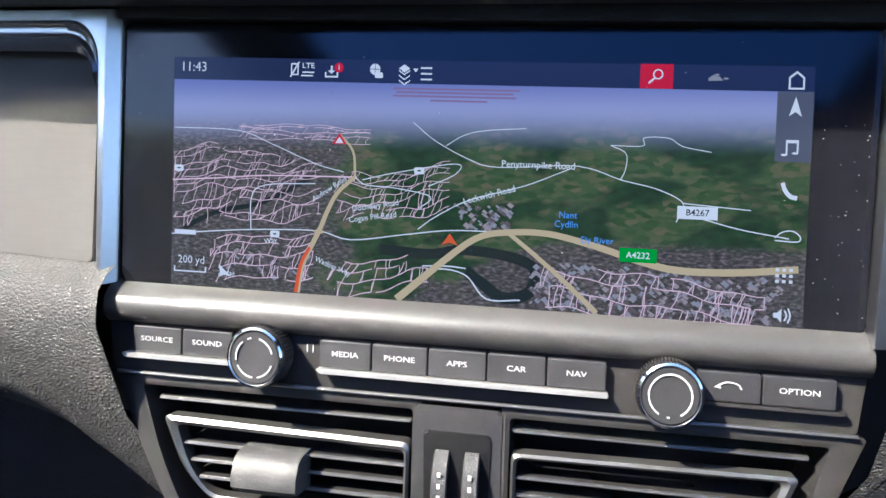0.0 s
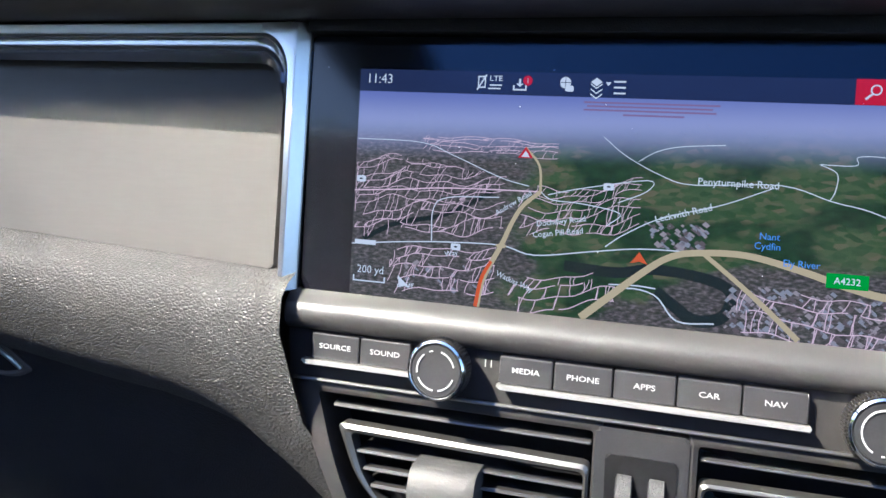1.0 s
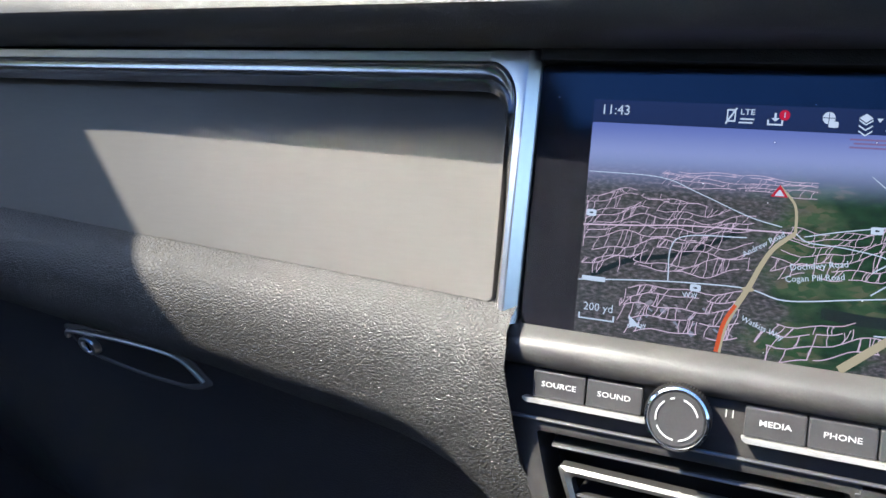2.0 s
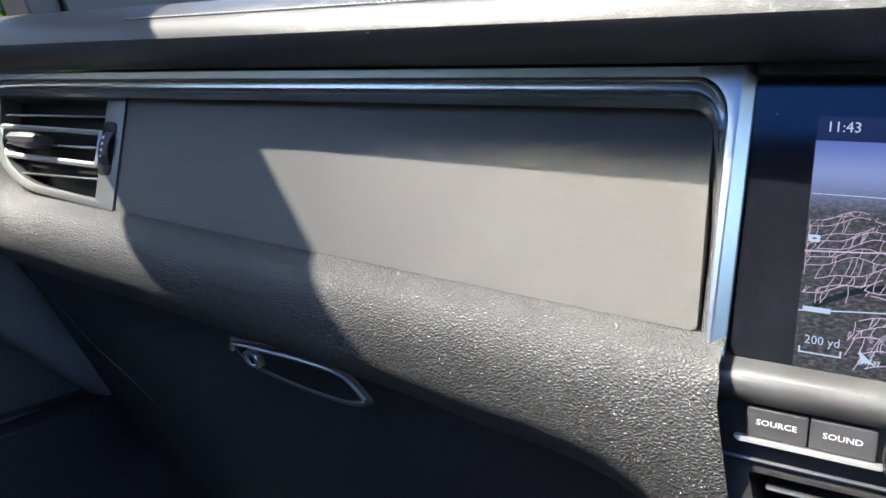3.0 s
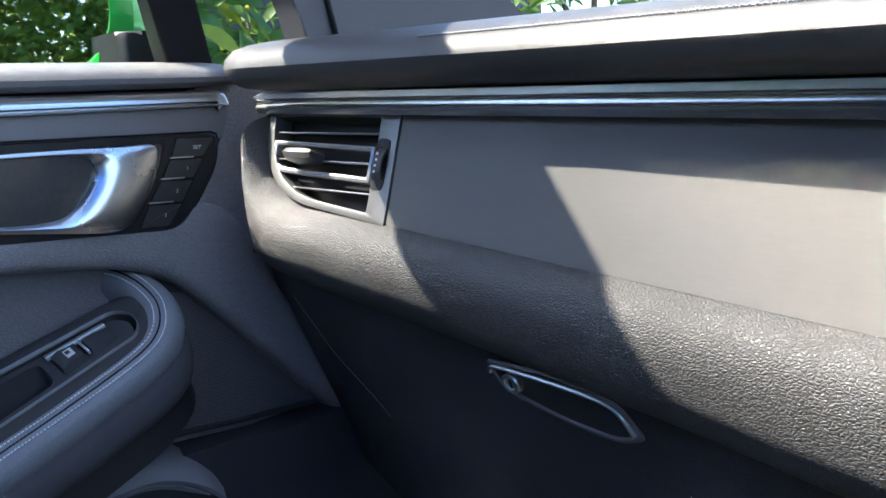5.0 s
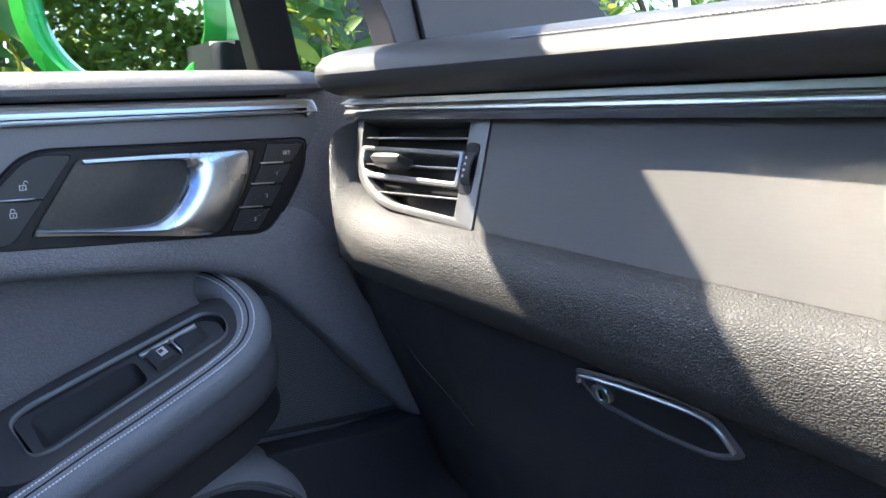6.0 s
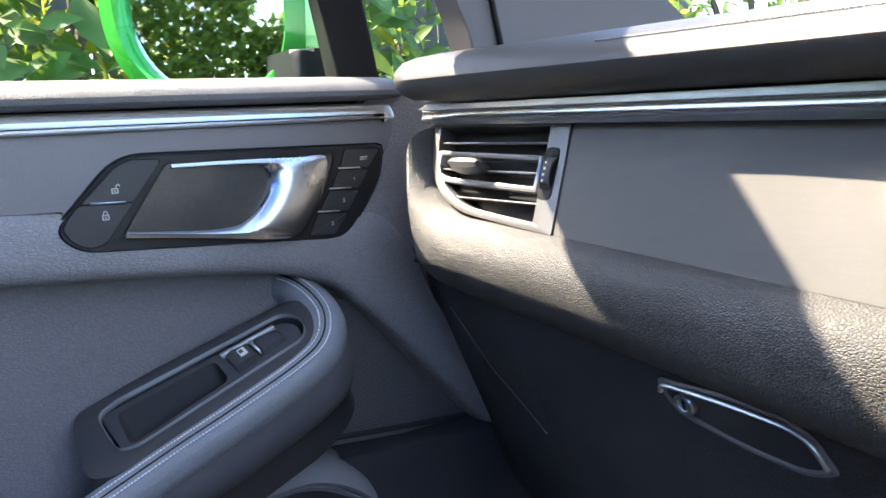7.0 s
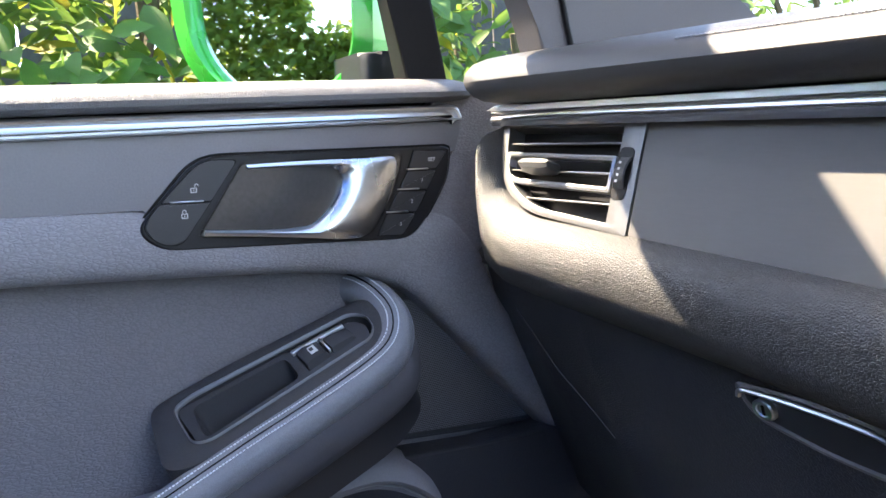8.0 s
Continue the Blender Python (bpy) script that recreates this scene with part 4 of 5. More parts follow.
# ---- centre air vents ----
def slat(x0, x1, z, place, depth=0.018, thick=0.0014, drop=0.003, front=0.0):
    rows = []
    for x in (x0, x1):
        rows.append([place(x, z + a, front + o) for o, a in ((0.0, 0.0), (-0.0006, thick / 2), (-depth, thick / 2 + drop), (-depth, -thick / 2 + drop), (-0.0006, -thick / 2))])
    return loft(rows, closed=True, caps=True)


def centre_vent(mirror):
    s = 1 if mirror else -1
    px = lambda x: s * x + (-0.001 if s > 0 else 0.0)
    v = thing("air_vent", "black centre air vent with silver-edged slats and a grey slider", "air vent", "centre air vents")
    OUT = rounded([(px(0.1540), 0.8685), (px(0.017), 0.8685), (px(0.017), 0.775), (px(0.105), 0.775), (px(0.137), 0.826)], [0.002, 0.002, 0.004, 0.01, 0.02])
    INN = rounded([(px(0.1415), 0.8640), (px(0.0205), 0.8640), (px(0.0205), 0.780), (px(0.103), 0.780), (px(0.131), 0.829)], [0.002, 0.002, 0.004, 0.01, 0.02])
    part("frame", ring(OUT, INN, con3, 0.03, -0.004, 0.0008), FACE, v)
    part("duct", prism(INN, con3, 0.002, 0, -0.032), RUBBER, v)
    part("slat", slat(px(0.1345), px(0.0215), 0.8585, con3, front=-0.006), GLOSS, v)
    part("slat_edge", tube([con3(px(0.134), 0.8585, -0.0055), con3(px(0.022), 0.8585, -0.0055)], 0.0006, 6), SILVER, v, "silver slat edge")
    # the sprung frame with its bright border
    bo = rounded([(px(0.1310), 0.8520), (px(0.0215), 0.8505), (px(0.0215), 0.8175), (px(0.1080), 0.8175), (px(0.1215), 0.830)], [0.003, 0.003, 0.003, 0.006, 0.008])
    thin = 0.0030 if mirror else 0.0018
    bi = rounded([(px(0.1250), 0.8468 + thin), (px(0.0235), 0.8455 + thin), (px(0.0235), 0.8200), (px(0.1085), 0.8200), (px(0.1185), 0.831)], [0.003, 0.003, 0.003, 0.006, 0.008])
    part("bright_frame", ring(bo, bi, con3, 0.008, -0.003, 0.0012), SILVER, v, "bright frame round the slats")
    for z in (0.8405, 0.8335, 0.8265):
        x0 = 0.1225 if z > 0.835 else 0.1185
        part("slat", slat(px(x0), px(0.0230), z, con3, 0.022, 0.0013, 0.0, -0.005), GLOSS, v)
        part("slat_edge", tube([con3(px(x0), z, -0.0048), con3(px(0.0230), z, -0.0048)], 0.0006, 6), SILVER, v, "silver slat edge")
    for z in (0.809, 0.800, 0.791):
        part("slat", slat(px(0.112), px(0.0215), z, con3, 0.02, 0.0014, 0.002, -0.006), GLOSS, v)
    if not mirror:
        rows = []
        for x in np.linspace(-0.0935, -0.0655, 7):
            e = 0.0006 if abs(x + 0.0795) > 0.0135 else 0
            rows.append([con3(x, z, o - e) for z, o in ((0.8425, -0.008), (0.8425 - e, 0.0035), (0.840, 0.0075), (0.834, 0.0105), (0.8295, 0.0105), (0.827 + e, 0.008), (0.827, -0.008))])
        part("slider", loft(rows, closed=True, caps=True), SLIDER, v, "ribbed grey slider")
    return v


centre_vent(False)
centre_vent(True)
mid = thing("vent_divider", "black divider with two thumb wheels between the vents", "vent divider")
part("body", prism(rounded([(-0.0195, 0.8665), (0.0165, 0.8665), (0.0165, 0.775), (-0.0195, 0.775)], 0.002), con3, 0.02, 0.002, -0.003), PLASTIC, mid)
part("recess", prism(rounded([(-0.0155, 0.8565), (0.0125, 0.8565), (0.0105, 0.785), (-0.0135, 0.785)], 0.002), con3, 0.002, 0.001, -0.0024), RUBBER, mid)
for cx in (-0.0075, 0.0050):
    rows = []
    for x in (-0.0033, -0.0028, 0.0028, 0.0033):
        r = 0.012 if abs(x) > 0.003 else 0.013
        rows.append([con3(cx + x, 0.8335 + 1.35 * r * math.sin(a), -0.008 + r * math.cos(a)) for a in (radians(d) for d in range(-90, 91, 9))])
    w = part("thumb_wheel", loft(rows), SOFT_BLACK, mid, "ribbed thumb wheel")
    for k in range(4):
        part("tick", prism([(cx - 0.0007, 0.8405 - k * 0.0045), (cx + 0.0007, 0.8405 - k * 0.0045), (cx + 0.0007, 0.8425 - k * 0.0045), (cx - 0.0007, 0.8425 - k * 0.0045)], con3, 0.0002, 0, 0.0050), WHITE_INK, w)
part("console_below", prism([(-0.150, 0.778), (0.148, 0.778), (0.13, 0.60), (-0.13, 0.60)], con3, 0.02, 0.002, -0.01), PLASTIC, panel)

# ---- passenger air vent ----
vent = thing("air_vent", "side air vent with chrome-framed slats and grey slider", "air vent")
VO = rounded([(-0.713, 1.0115), (-0.5535, 1.0085), (-0.5485, 0.9335), (-0.615, 0.9385), (-0.655, 0.9420), (-0.690, 0.958), (-0.709, 0.985)], [0.002, 0.002, 0.002, 0.02, 0.02, 0.02, 0.02])
VI = rounded([(-0.703, 1.0065), (-0.5725, 1.0045), (-0.5685, 0.9405), (-0.615, 0.9440), (-0.650, 0.9470), (-0.683, 0.962), (-0.699, 0.987)], [0.002, 0.002, 0.002, 0.02, 0.02, 0.02, 0.02])
part("frame", ring(VO, VI, pan3, 0.03, 0.001, 0.001), GRAPHITE, vent, "graphite vent surround")
part("duct", prism(VI, pan3, 0.002, 0, -0.035), RUBBER, vent)
for z, x0 in ((0.9945, -0.700), (0.9535, -0.676)):
    part("slat", slat(x0, -0.571, z, pan3, 0.018, 0.0016, 0.002, -0.004), GLOSS, vent)
    part("slat_edge", tube([pan3(x0, z, -0.0036), pan3(-0.571, z, -0.0036)], 0.0008, 6), SILVER, vent, "silver slat edge")
FO = rounded([(-0.7010, 0.9875), (-0.5745, 0.9850), (-0.5740, 0.9605), (-0.6930, 0.9640)], [0.006, 0.002, 0.002, 0.008])
FI = rounded([(-0.6960, 0.9845), (-0.5775, 0.9820), (-0.5770, 0.9640), (-0.6880, 0.9675)], [0.006, 0.002, 0.002, 0.008])
part("chrome_frame", ring(FO, FI, pan3, 0.008, 0.0, 0.0012), SATIN, vent, "chrome frame round the middle slats")
part("slat", slat(-0.693, -0.576, 0.9738, pan3, 0.02, 0.0014, 0.0, -0.003), GLOSS, vent)
part("slat_edge", tube([pan3(-0.693, 0.9738, -0.0028), pan3(-0.576, 0.9738, -0.0028)], 0.0008, 6), SILVER, vent, "silver slat edge")
rows = []
for x, k in ((-0.668, 0.5), (-0.666, 0.9), (-0.655, 1), (-0.642, 1), (-0.636, 0.8), (-0.634, 0.5)):
    rows.append([pan3(x + 0.006 * (o > 0.01), 0.9755 + (z - 0.9755) * k, o) for z, o in ((0.9800, -0.004), (0.9802, 0.006), (0.9790, 0.014), (0.9755, 0.016), (0.9720, 0.014), (0.9705, 0.006), (0.9705, -0.004))])
part("slider", loft(rows, closed=True, caps=True), SLIDER, vent, "ribbed grey slider")
part("wheel_slot", prism(rounded([(-0.5705, 0.9905), (-0.5570, 0.9900), (-0.5562, 0.9555), (-0.5695, 0.9560)], 0.004), pan3, 0.002, 0.0006, 0.0021), RUBBER, vent)
rows = []
for x in (-0.005, -0.0045, 0.0045, 0.005):
    r = 0.0148 if abs(x) > 0.0047 else 0.0158
    rows.append([pan3(-0.5630 + x, 0.9730 + 1.0 * r * math.sin(a), -0.0090 + 0.95 * r * math.cos(a)) for a in (radians(d) for d in range(-90, 91, 9))])
wheel = part("thumb_wheel", loft(rows), SOFT_BLACK, vent, "ribbed thumb wheel with white ticks")
for k in range(4):
    part("tick", prism([(-0.5645, 0.9665 + k * 0.0040), (-0.5627, 0.9665 + k * 0.0040), (-0.5627, 0.9680 + k * 0.0040), (-0.5645, 0.9680 + k * 0.0040)], pan3, 0.0004, 0, 0.0062), WHITE_INK, wheel)

# ---- passenger door ----
door = thing("passenger_door", "closed passenger door lined in dark leather with chrome handle", "car door")
rows = []
for y, k in [(-0.62, 1), (-0.3, 1), (0.0, 1), (0.25, 1), (0.30, 1), (0.318, 0.97), (0.328, 0.88), (0.335, 0.7), (0.338, 0.45)]:
    c = Vector((-0.765, y, 1.043))
    rows.append([c + Vector((x - c.x, 0, z - c.z)) * k for x, z in ((-0.752, 1.0315), (-0.742, 1.0325), (-0.7375, 1.0355), (-0.737, 1.0395), (-0.7395, 1.0432), (-0.744, 1.0463), (-0.751, 1.0490), (-0.763, 1.0515), (-0.785, 1.0535), (-0.80, 1.053), (-0.80, 1.02))])
part("sill_pad", loft(rows, caps=True), LEATHER_FINE, door, "padded window sill in grained leather")
# chrome strip: a raised rim round a hollow band, rounded where it ends
def strip_line(d):
    top, low, end = 1.0322 - d, 1.0168 + 0.45 * d, 0.3228 - d
    line = rounded([(-0.62, top + 0.002), (end - 0.011, top - 0.0032), (end - 0.003, top - 0.0055), (end, top - 0.0125), (end, low - 0.001), (-0.62, low + 0.001)], [0.0, 0.006, 0.005, 0.004, 0.001, 0.0], 5)
    return line


rows = [[dr3(y, z, o) for y, z in strip_line(d)] for d, o in ((0.0, -0.012), (0.0, 0.0025), (0.0008, 0.0042), (0.0022, 0.0050), (0.0036, 0.0044), (0.0046, 0.0022), (0.0060, 0.0012), (0.0090, 0.0016), (0.0098, 0.0024))]
part("chrome_strip", loft(rows, closed=True, caps=True), CHROME, door, "brushed chrome strip along the sill")
# upper insert, bolster that sweeps down in front, recessed inner panel
INSERT = [(-0.62, 1.0195), (0.3245, 1.0155), (0.3225, 1.004), (0.316, 0.989), (0.302, 0.989), (0.100, 0.9945), (0.056, 0.953), (0.056, 0.9670), (-0.62, 1.0085 - 0.012)]
part("upper_insert", prism(INSERT, dr3, 0.02, 0.0015, 0.0), GREY_PLASTIC, door, "smooth dark grey upper insert")
INNER_CURVE = [(-0.62, 0.968), (-0.30, 0.944), (-0.038, 0.9235), (0.066, 0.9139), (0.13, 0.9075), (0.178, 0.9010), (0.217, 0.8935), (0.248, 0.8815), (0.270, 0.8660), (0.3024, 0.8329), (0.3377, 0.7932), (0.376, 0.7509), (0.412, 0.7105), (0.44, 0.675)]
OUTER_CURVE = [(-0.62, 1.008), (-0.30, 0.989), (-0.038, 0.9735), (0.052, 0.9660), (0.085, 0.950), (0.18, 0.938), (0.235, 0.936), (0.300, 0.940), (0.336, 0.905), (0.356, 0.858), (0.380, 0.819), (0.412, 0.767), (0.441, 0.719), (0.468, 0.68)]
ic, oc = smooth_path([(u, v, 0) for u, v in INNER_CURVE], 6), smooth_path([(u, v, 0) for u, v in OUTER_CURVE], 6)
rows = []
for a, b in zip(ic, oc):
    span = (b - a).length
    row = []
    for d, o in ((0.0, -0.032), (0.0, -0.014), (0.0006, -0.0085), (0.0022, -0.0045), (0.005, -0.0010), (0.010, 0.0016), (0.018, 0.0030), (0.60 * span, 0.0030), (0.88 * span, 0.0018), (0.96 * span, -0.001), (span, -0.006)):
        p = a.lerp(b, min(1, d / span))
        row.append(dr3(p.x, p.y, o))
    rows.append(row)
part("bolster", loft(rows), DOOR_LEATHER, door, "leather bolster curving down beside the dashboard")
FRONT_CAP = [(0.290, 1.028), (0.328, 1.046), (0.42, 1.04), (0.42, 0.98), (0.37, 0.93), (0.335, 0.896), (0.29, 0.915), (0.27, 0.922), (0.297, 0.952), (0.316, 1.0), (0.3245, 1.012), (0.3245, 1.026)]
part("front_cap", prism(FRONT_CAP, dr3, 0.03, 0.003, -0.0004), DOOR_LEATHER, door, "leather-covered front corner of the door")
part("trim_backing", prism([(0.28, 0.97), (0.66, 0.97), (0.66, 0.36), (0.28, 0.36)], dr3, 0.008, 0.0, -0.05), SOFT_BLACK, door, "black backing behind the door trim")
part("inner_panel", prism([(-0.62, 0.96), (0.20, 0.92), (0.30, 0.88), (0.41, 0.76), (0.43, 0.70), (0.43, 0.36), (-0.62, 0.36)], dr3, 0.02, 0.0, -0.028), DOOR_LEATHER_DARK, door, "recessed leather inner panel")

# handle plate
PLATE = rounded([(0.094, 0.9998), (0.309, 0.9945), (0.305, 0.968), (0.285, 0.940), (0.266, 0.9195), (0.062, 0.9365), (0.0465, 0.952)], [0.018, 0.006, 0.01, 0.01, 0.018, 0.012, 0.012])
CUP_O = rounded([(0.125, 0.9935), (0.262, 0.9905), (0.250, 0.958), (0.226, 0.925), (0.088, 0.9425)], [0.005, 0.006, 0.01, 0.012, 0.004])
MID = (0.175, 0.960)
P_OUT, P_IN = resample(PLATE, MID, 260), resample(CUP_O, MID, 260)
P_GAP = [(0.18 + (u - 0.18) * 1.017, 0.96 + (v - 0.96) * 1.045) for u, v in P_OUT]
P_EDGE = [(u + (MID[0] - u) * 0.012, v + (MID[1] - v) * 0.03) for u, v in P_OUT]
part("plate_gap", ring(P_GAP, P_OUT, dr3, 0.01, 0.0014), RUBBER, door)
handle = part("handle_plate", loft([[dr3(*p, -0.006) for p in P_OUT], [dr3(*p, 0.0030) for p in P_OUT], [dr3(*p, 0.0042) for p in P_EDGE], [dr3(*p, 0.0042) for p in P_IN]], closed=True), PLATE_BLACK, door, "black plate holding the door handle and keys", sharp=20)
LK = rounded([(0.0955, 0.9970), (0.1215, 0.9952), (0.1000, 0.9680), (0.0660, 0.9695)], [0.014, 0.004, 0.001, 0.002])
LK2 = rounded([(0.0995, 0.9672), (0.0770, 0.9395), (0.0635, 0.9402), (0.0505, 0.9535), (0.0650, 0.9685)], [0.001, 0.005, 0.010, 0.010, 0.002])
part("door_core", prism([(-0.62, 0.975), (0.33, 0.965), (0.33, 1.034), (-0.62, 1.034)], dr3, 0.02, 0.0, -0.012), RUBBER, door)
def key_gap(line, grow=1.07):
    """A dark joint round a key."""
    cu, cv = sum(p[0] for p in line) / len(line), sum(p[1] for p in line) / len(line)
    part("key_gap", prism([(cu + (u - cu) * grow, cv + (v - cv) * grow) for u, v in line], dr3, 0.002, 0, 0.0046), RUBBER, handle)


for line in (LK, LK2):
    key_gap(line, 1.05)
    part("lock_key", prism(line, dr3, 0.004, 0.0008, 0.0054), BUTTON, handle)
part("key_line", prism([(0.0715, 0.9700), (0.0945, 0.9690), (0.0945, 0.9679), (0.0715, 0.9688)], dr3, 0.002, 0, 0.0062), CHROME, handle, "chrome bar between keys")


def padlock(cy, cz, is_open):
    s = 0.0022
    k = part("lock_symbol", ring([(cy - s, cz - s), (cy + s, cz - s), (cy + s, cz + s * 0.6), (cy - s, cz + s * 0.6)], [(cy - s * .75, cz - s * .75), (cy + s * .75, cz - s * .75), (cy + s * .75, cz + s * .35), (cy - s * .75, cz + s * .35)], dr3, 0.0003, 0.0056), WHITE_INK, handle, "white padlock symbol")
    dx = s * 1.0 if is_open else 0
    part("shackle", tube(smooth_path([dr3(cy + dx - s * 0.55, cz + s * 0.6, 0.0055), dr3(cy + dx - s * 0.5, cz + s * 1.4, 0.0055), dr3(cy + dx, cz + s * 1.75, 0.0055), dr3(cy + dx + s * 0.5, cz + s * 1.4, 0.0055), dr3(cy + dx + s * 0.55, cz + s * (1.0 if is_open else 0.6), 0.0055)], 4), 0.00028, 5), WHITE_INK, handle)
    part("keyhole", prism([(cy - s * .15, cz - s * .5), (cy + s * .15, cz - s * .5), (cy + s * .15, cz), (cy - s * .15, cz)], dr3, 0.0003, 0, 0.0056), WHITE_INK, handle)


padlock(0.0885, 0.9770, True)
padlock(0.0805, 0.9595, False)
rows = []
for k, o in ((1.0, 0.0044), (0.985, 0.0044), (0.965, 0.0020), (0.93, -0.003), (0.87, -0.0075), (0.75, -0.0100), (0.5, -0.0108), (0.2, -0.0108)):
    rows.append([dr3(MID[0] - 0.004 * (1 - k) + (u - MID[0]) * k, MID[1] + (v - MID[1]) * k, o) for u, v in P_IN])
part("finger_cup", loft(rows, closed=True, caps=True), GLOSS, handle, "gloss black hollow behind the handle")
FLOOR_LINE = rounded([(0.124, 0.9895), (0.206, 0.987), (0.212, 0.972), (0.196, 0.950), (0.176, 0.9405), (0.0935, 0.9475)], [0.004, 0.012, 0.02, 0.02, 0.014, 0.003])
part("cup_floor", prism(FLOOR_LINE, dr3, 0.004, 0.0015, -0.004), CUP, handle, "satin grey panel in the hollow")
# pull lever: thin arms that widen into a broad blade
top_arm = smooth_path([(u, v, 0) for u, v in ((0.128, 0.9915), (0.165, 0.9912), (0.200, 0.9905), (0.228, 0.9897), (0.249, 0.9885), (0.2465, 0.970), (0.236, 0.948), (0.222, 0.931), (0.205, 0.9275), (0.17, 0.9325), (0.13, 0.9385), (0.0925, 0.9432))], 4)
low_arm = smooth_path([(u, v, 0) for u, v in ((0.129, 0.9878), (0.160, 0.9872), (0.186, 0.9862), (0.197, 0.9840), (0.203, 0.978), (0.2015, 0.968), (0.194, 0.956), (0.184, 0.9465), (0.172, 0.9415), (0.15, 0.9415), (0.12, 0.9445), (0.094, 0.9478))], 4)
rows = []
for i, (a, b) in enumerate(zip(top_arm, low_arm)):
    f = i / (len(top_arm) - 1)
    h = 0.006 + 0.008 * math.sin(math.pi * f) ** 1.5
    row = []
    for t, o in ((0.0, -0.006), (0.0, -0.0012), (0.06, 0.0), (0.4, 0.0004), (0.62, 0.0012), (0.80, 0.0), (0.94, -0.003), (1.0, -0.006), (1.0, -0.009)):
        p = a.lerp(b, t)
        row.append(dr3(p.x, p.y, h + o))
    rows.append(row)
part("pull_lever", loft(rows, closed=True, caps=True), LEVER, handle, "satin chrome pull lever")
# memory keys
MK = [((0.2715, 0.9925), (0.3045, 0.9905), (0.2925, 0.9765), (0.2655, 0.9775)), ((0.2645, 0.9758), (0.2920, 0.9748), (0.2825, 0.9600), (0.2555, 0.9618)),
      ((0.2545, 0.9602), (0.2815, 0.9584), (0.2705, 0.9420), (0.2435, 0.9442)), ((0.2425, 0.9426), (0.2695, 0.9404), (0.2560, 0.9240), (0.2330, 0.9262))]
for line, words in zip(MK, ("SET", "1", "2", "3")):
    key_gap(line, 1.06)
    k = part("memory_key", prism(rounded(line, 0.0015, 3), dr3, 0.004, 0.0007, 0.0052), BUTTON, handle)
    cy, cz = sum(p[0] for p in line) / 4 + (0.004 if words == "SET" else 0.0035), sum(p[1] for p in line) / 4
    text("marking", words, dr3, cy, cz, 0.0042, WHITE_INK, handle, off=0.0066, turn=-3, stretch=1.15, bold=0.01)
for (a, _), (b, _) in zip([((0.2640, 0.9772), 0), ((0.2540, 0.9614), 0), ((0.2420, 0.9438), 0)], [((0.2840, 0.9764), 0), ((0.2740, 0.9604), 0), ((0.2620, 0.9424), 0)]):
    part("key_bar", prism([a, b, (b[0], b[1] + 0.0011), (a[0], a[1] + 0.0011)], dr3, 0.002, 0.0002, 0.0062), CHROME, handle, "chrome bar above a key")

# ---- armrest ----
AU, AV = Vector((0, 0.927, 0.375)), Vector((0, -0.375, 0.927))
AO = Vector((-0.779, 0.2, 0.856))


def arm3(u, w, off=0.0):
    return AO + AU * u + Vector((w, 0, 0)) + AV * off


TIP = 0.54


def top3(u, w, off=0.0):
    """The armrest's upper face leans towards the seat."""
    return arm3(u, w, TIP * (0.05 - w) + off)


BASE = rounded([(-0.172, 0.055), (-0.158, 0.008), (-0.15, -0.004), (0.028, -0.004), (0.036, 0.02), (0.022, 0.058), (-0.02, 0.07), (-0.155, 0.066)], [0.01, 0.01, 0.002, 0.002, 0.02, 0.02, 0.02, 0.01])
arm = part("armrest", prism(BASE, top3, 0.05, 0.002, -0.036), PLASTIC, door, "sloping armrest with leather pad and window switch")
HO = rounded([(-0.158, 0.006), (-0.10, 0.009), (0.024, 0.024), (0.032, 0.044), (0.016, 0.070), (-0.02, 0.073), (-0.155, 0.064), (-0.172, 0.054)], [0.012, 0.02, 0.02, 0.014, 0.02, 0.02, 0.01, 0.008])
HI = rounded([(-0.1450, 0.0165), (-0.127, 0.015), (0.0067, 0.0306), (0.0155, 0.0412), (0.0127, 0.0537), (0.0041, 0.0603), (-0.1355, 0.0556), (-0.147, 0.0500)], [0.010, 0.006, 0.008, 0.008, 0.006, 0.006, 0.006, 0.008])
part("pocket_rim", ring(HO, HI, top3, 0.036, -0.003, 0.0015), SOFT_BLACK, arm)
HL = [(u * 0.985 - 0.0008, 0.045 + (w - 0.045) * 0.92) for u, w in HI]
part("rim_line", ring(HI, HL, top3, 0.002, -0.0018, 0.0008), CUP, arm)
PO = rounded([(-0.1425, 0.0170), (-0.048, 0.0270), (-0.050, 0.0560), (-0.1435, 0.0535)], 0.006)
PI = rounded([(-0.1325, 0.0220), (-0.0555, 0.0300), (-0.0570, 0.0505), (-0.1375, 0.0490)], 0.006)
PB = [(-0.094 + (u + 0.094) * 0.93, 0.0385 + (w - 0.0385) * 0.8) for u, w in PI]
part("pocket", loft([[top3(*p, -0.005) for p in PO], [top3(*p, -0.0052) for p in PI], [top3(*p, -0.007) for p in PI], [top3(*p, -0.034) for p in PB], [top3(-0.094 + (u + 0.094) * 0.3, 0.0385 + (w - 0.0385) * 0.3, -0.0345) for u, w in PB]], closed=True), SOFT_BLACK, arm, "deep grab pocket")
part("switch_deck", prism(rounded([(-0.0550, 0.0295), (0.002, 0.0335), (0.0105, 0.043), (0.0055, 0.0560), (-0.0560, 0.0570)], 0.004), top3, 0.006, 0.001, -0.0055), PLASTIC, arm)


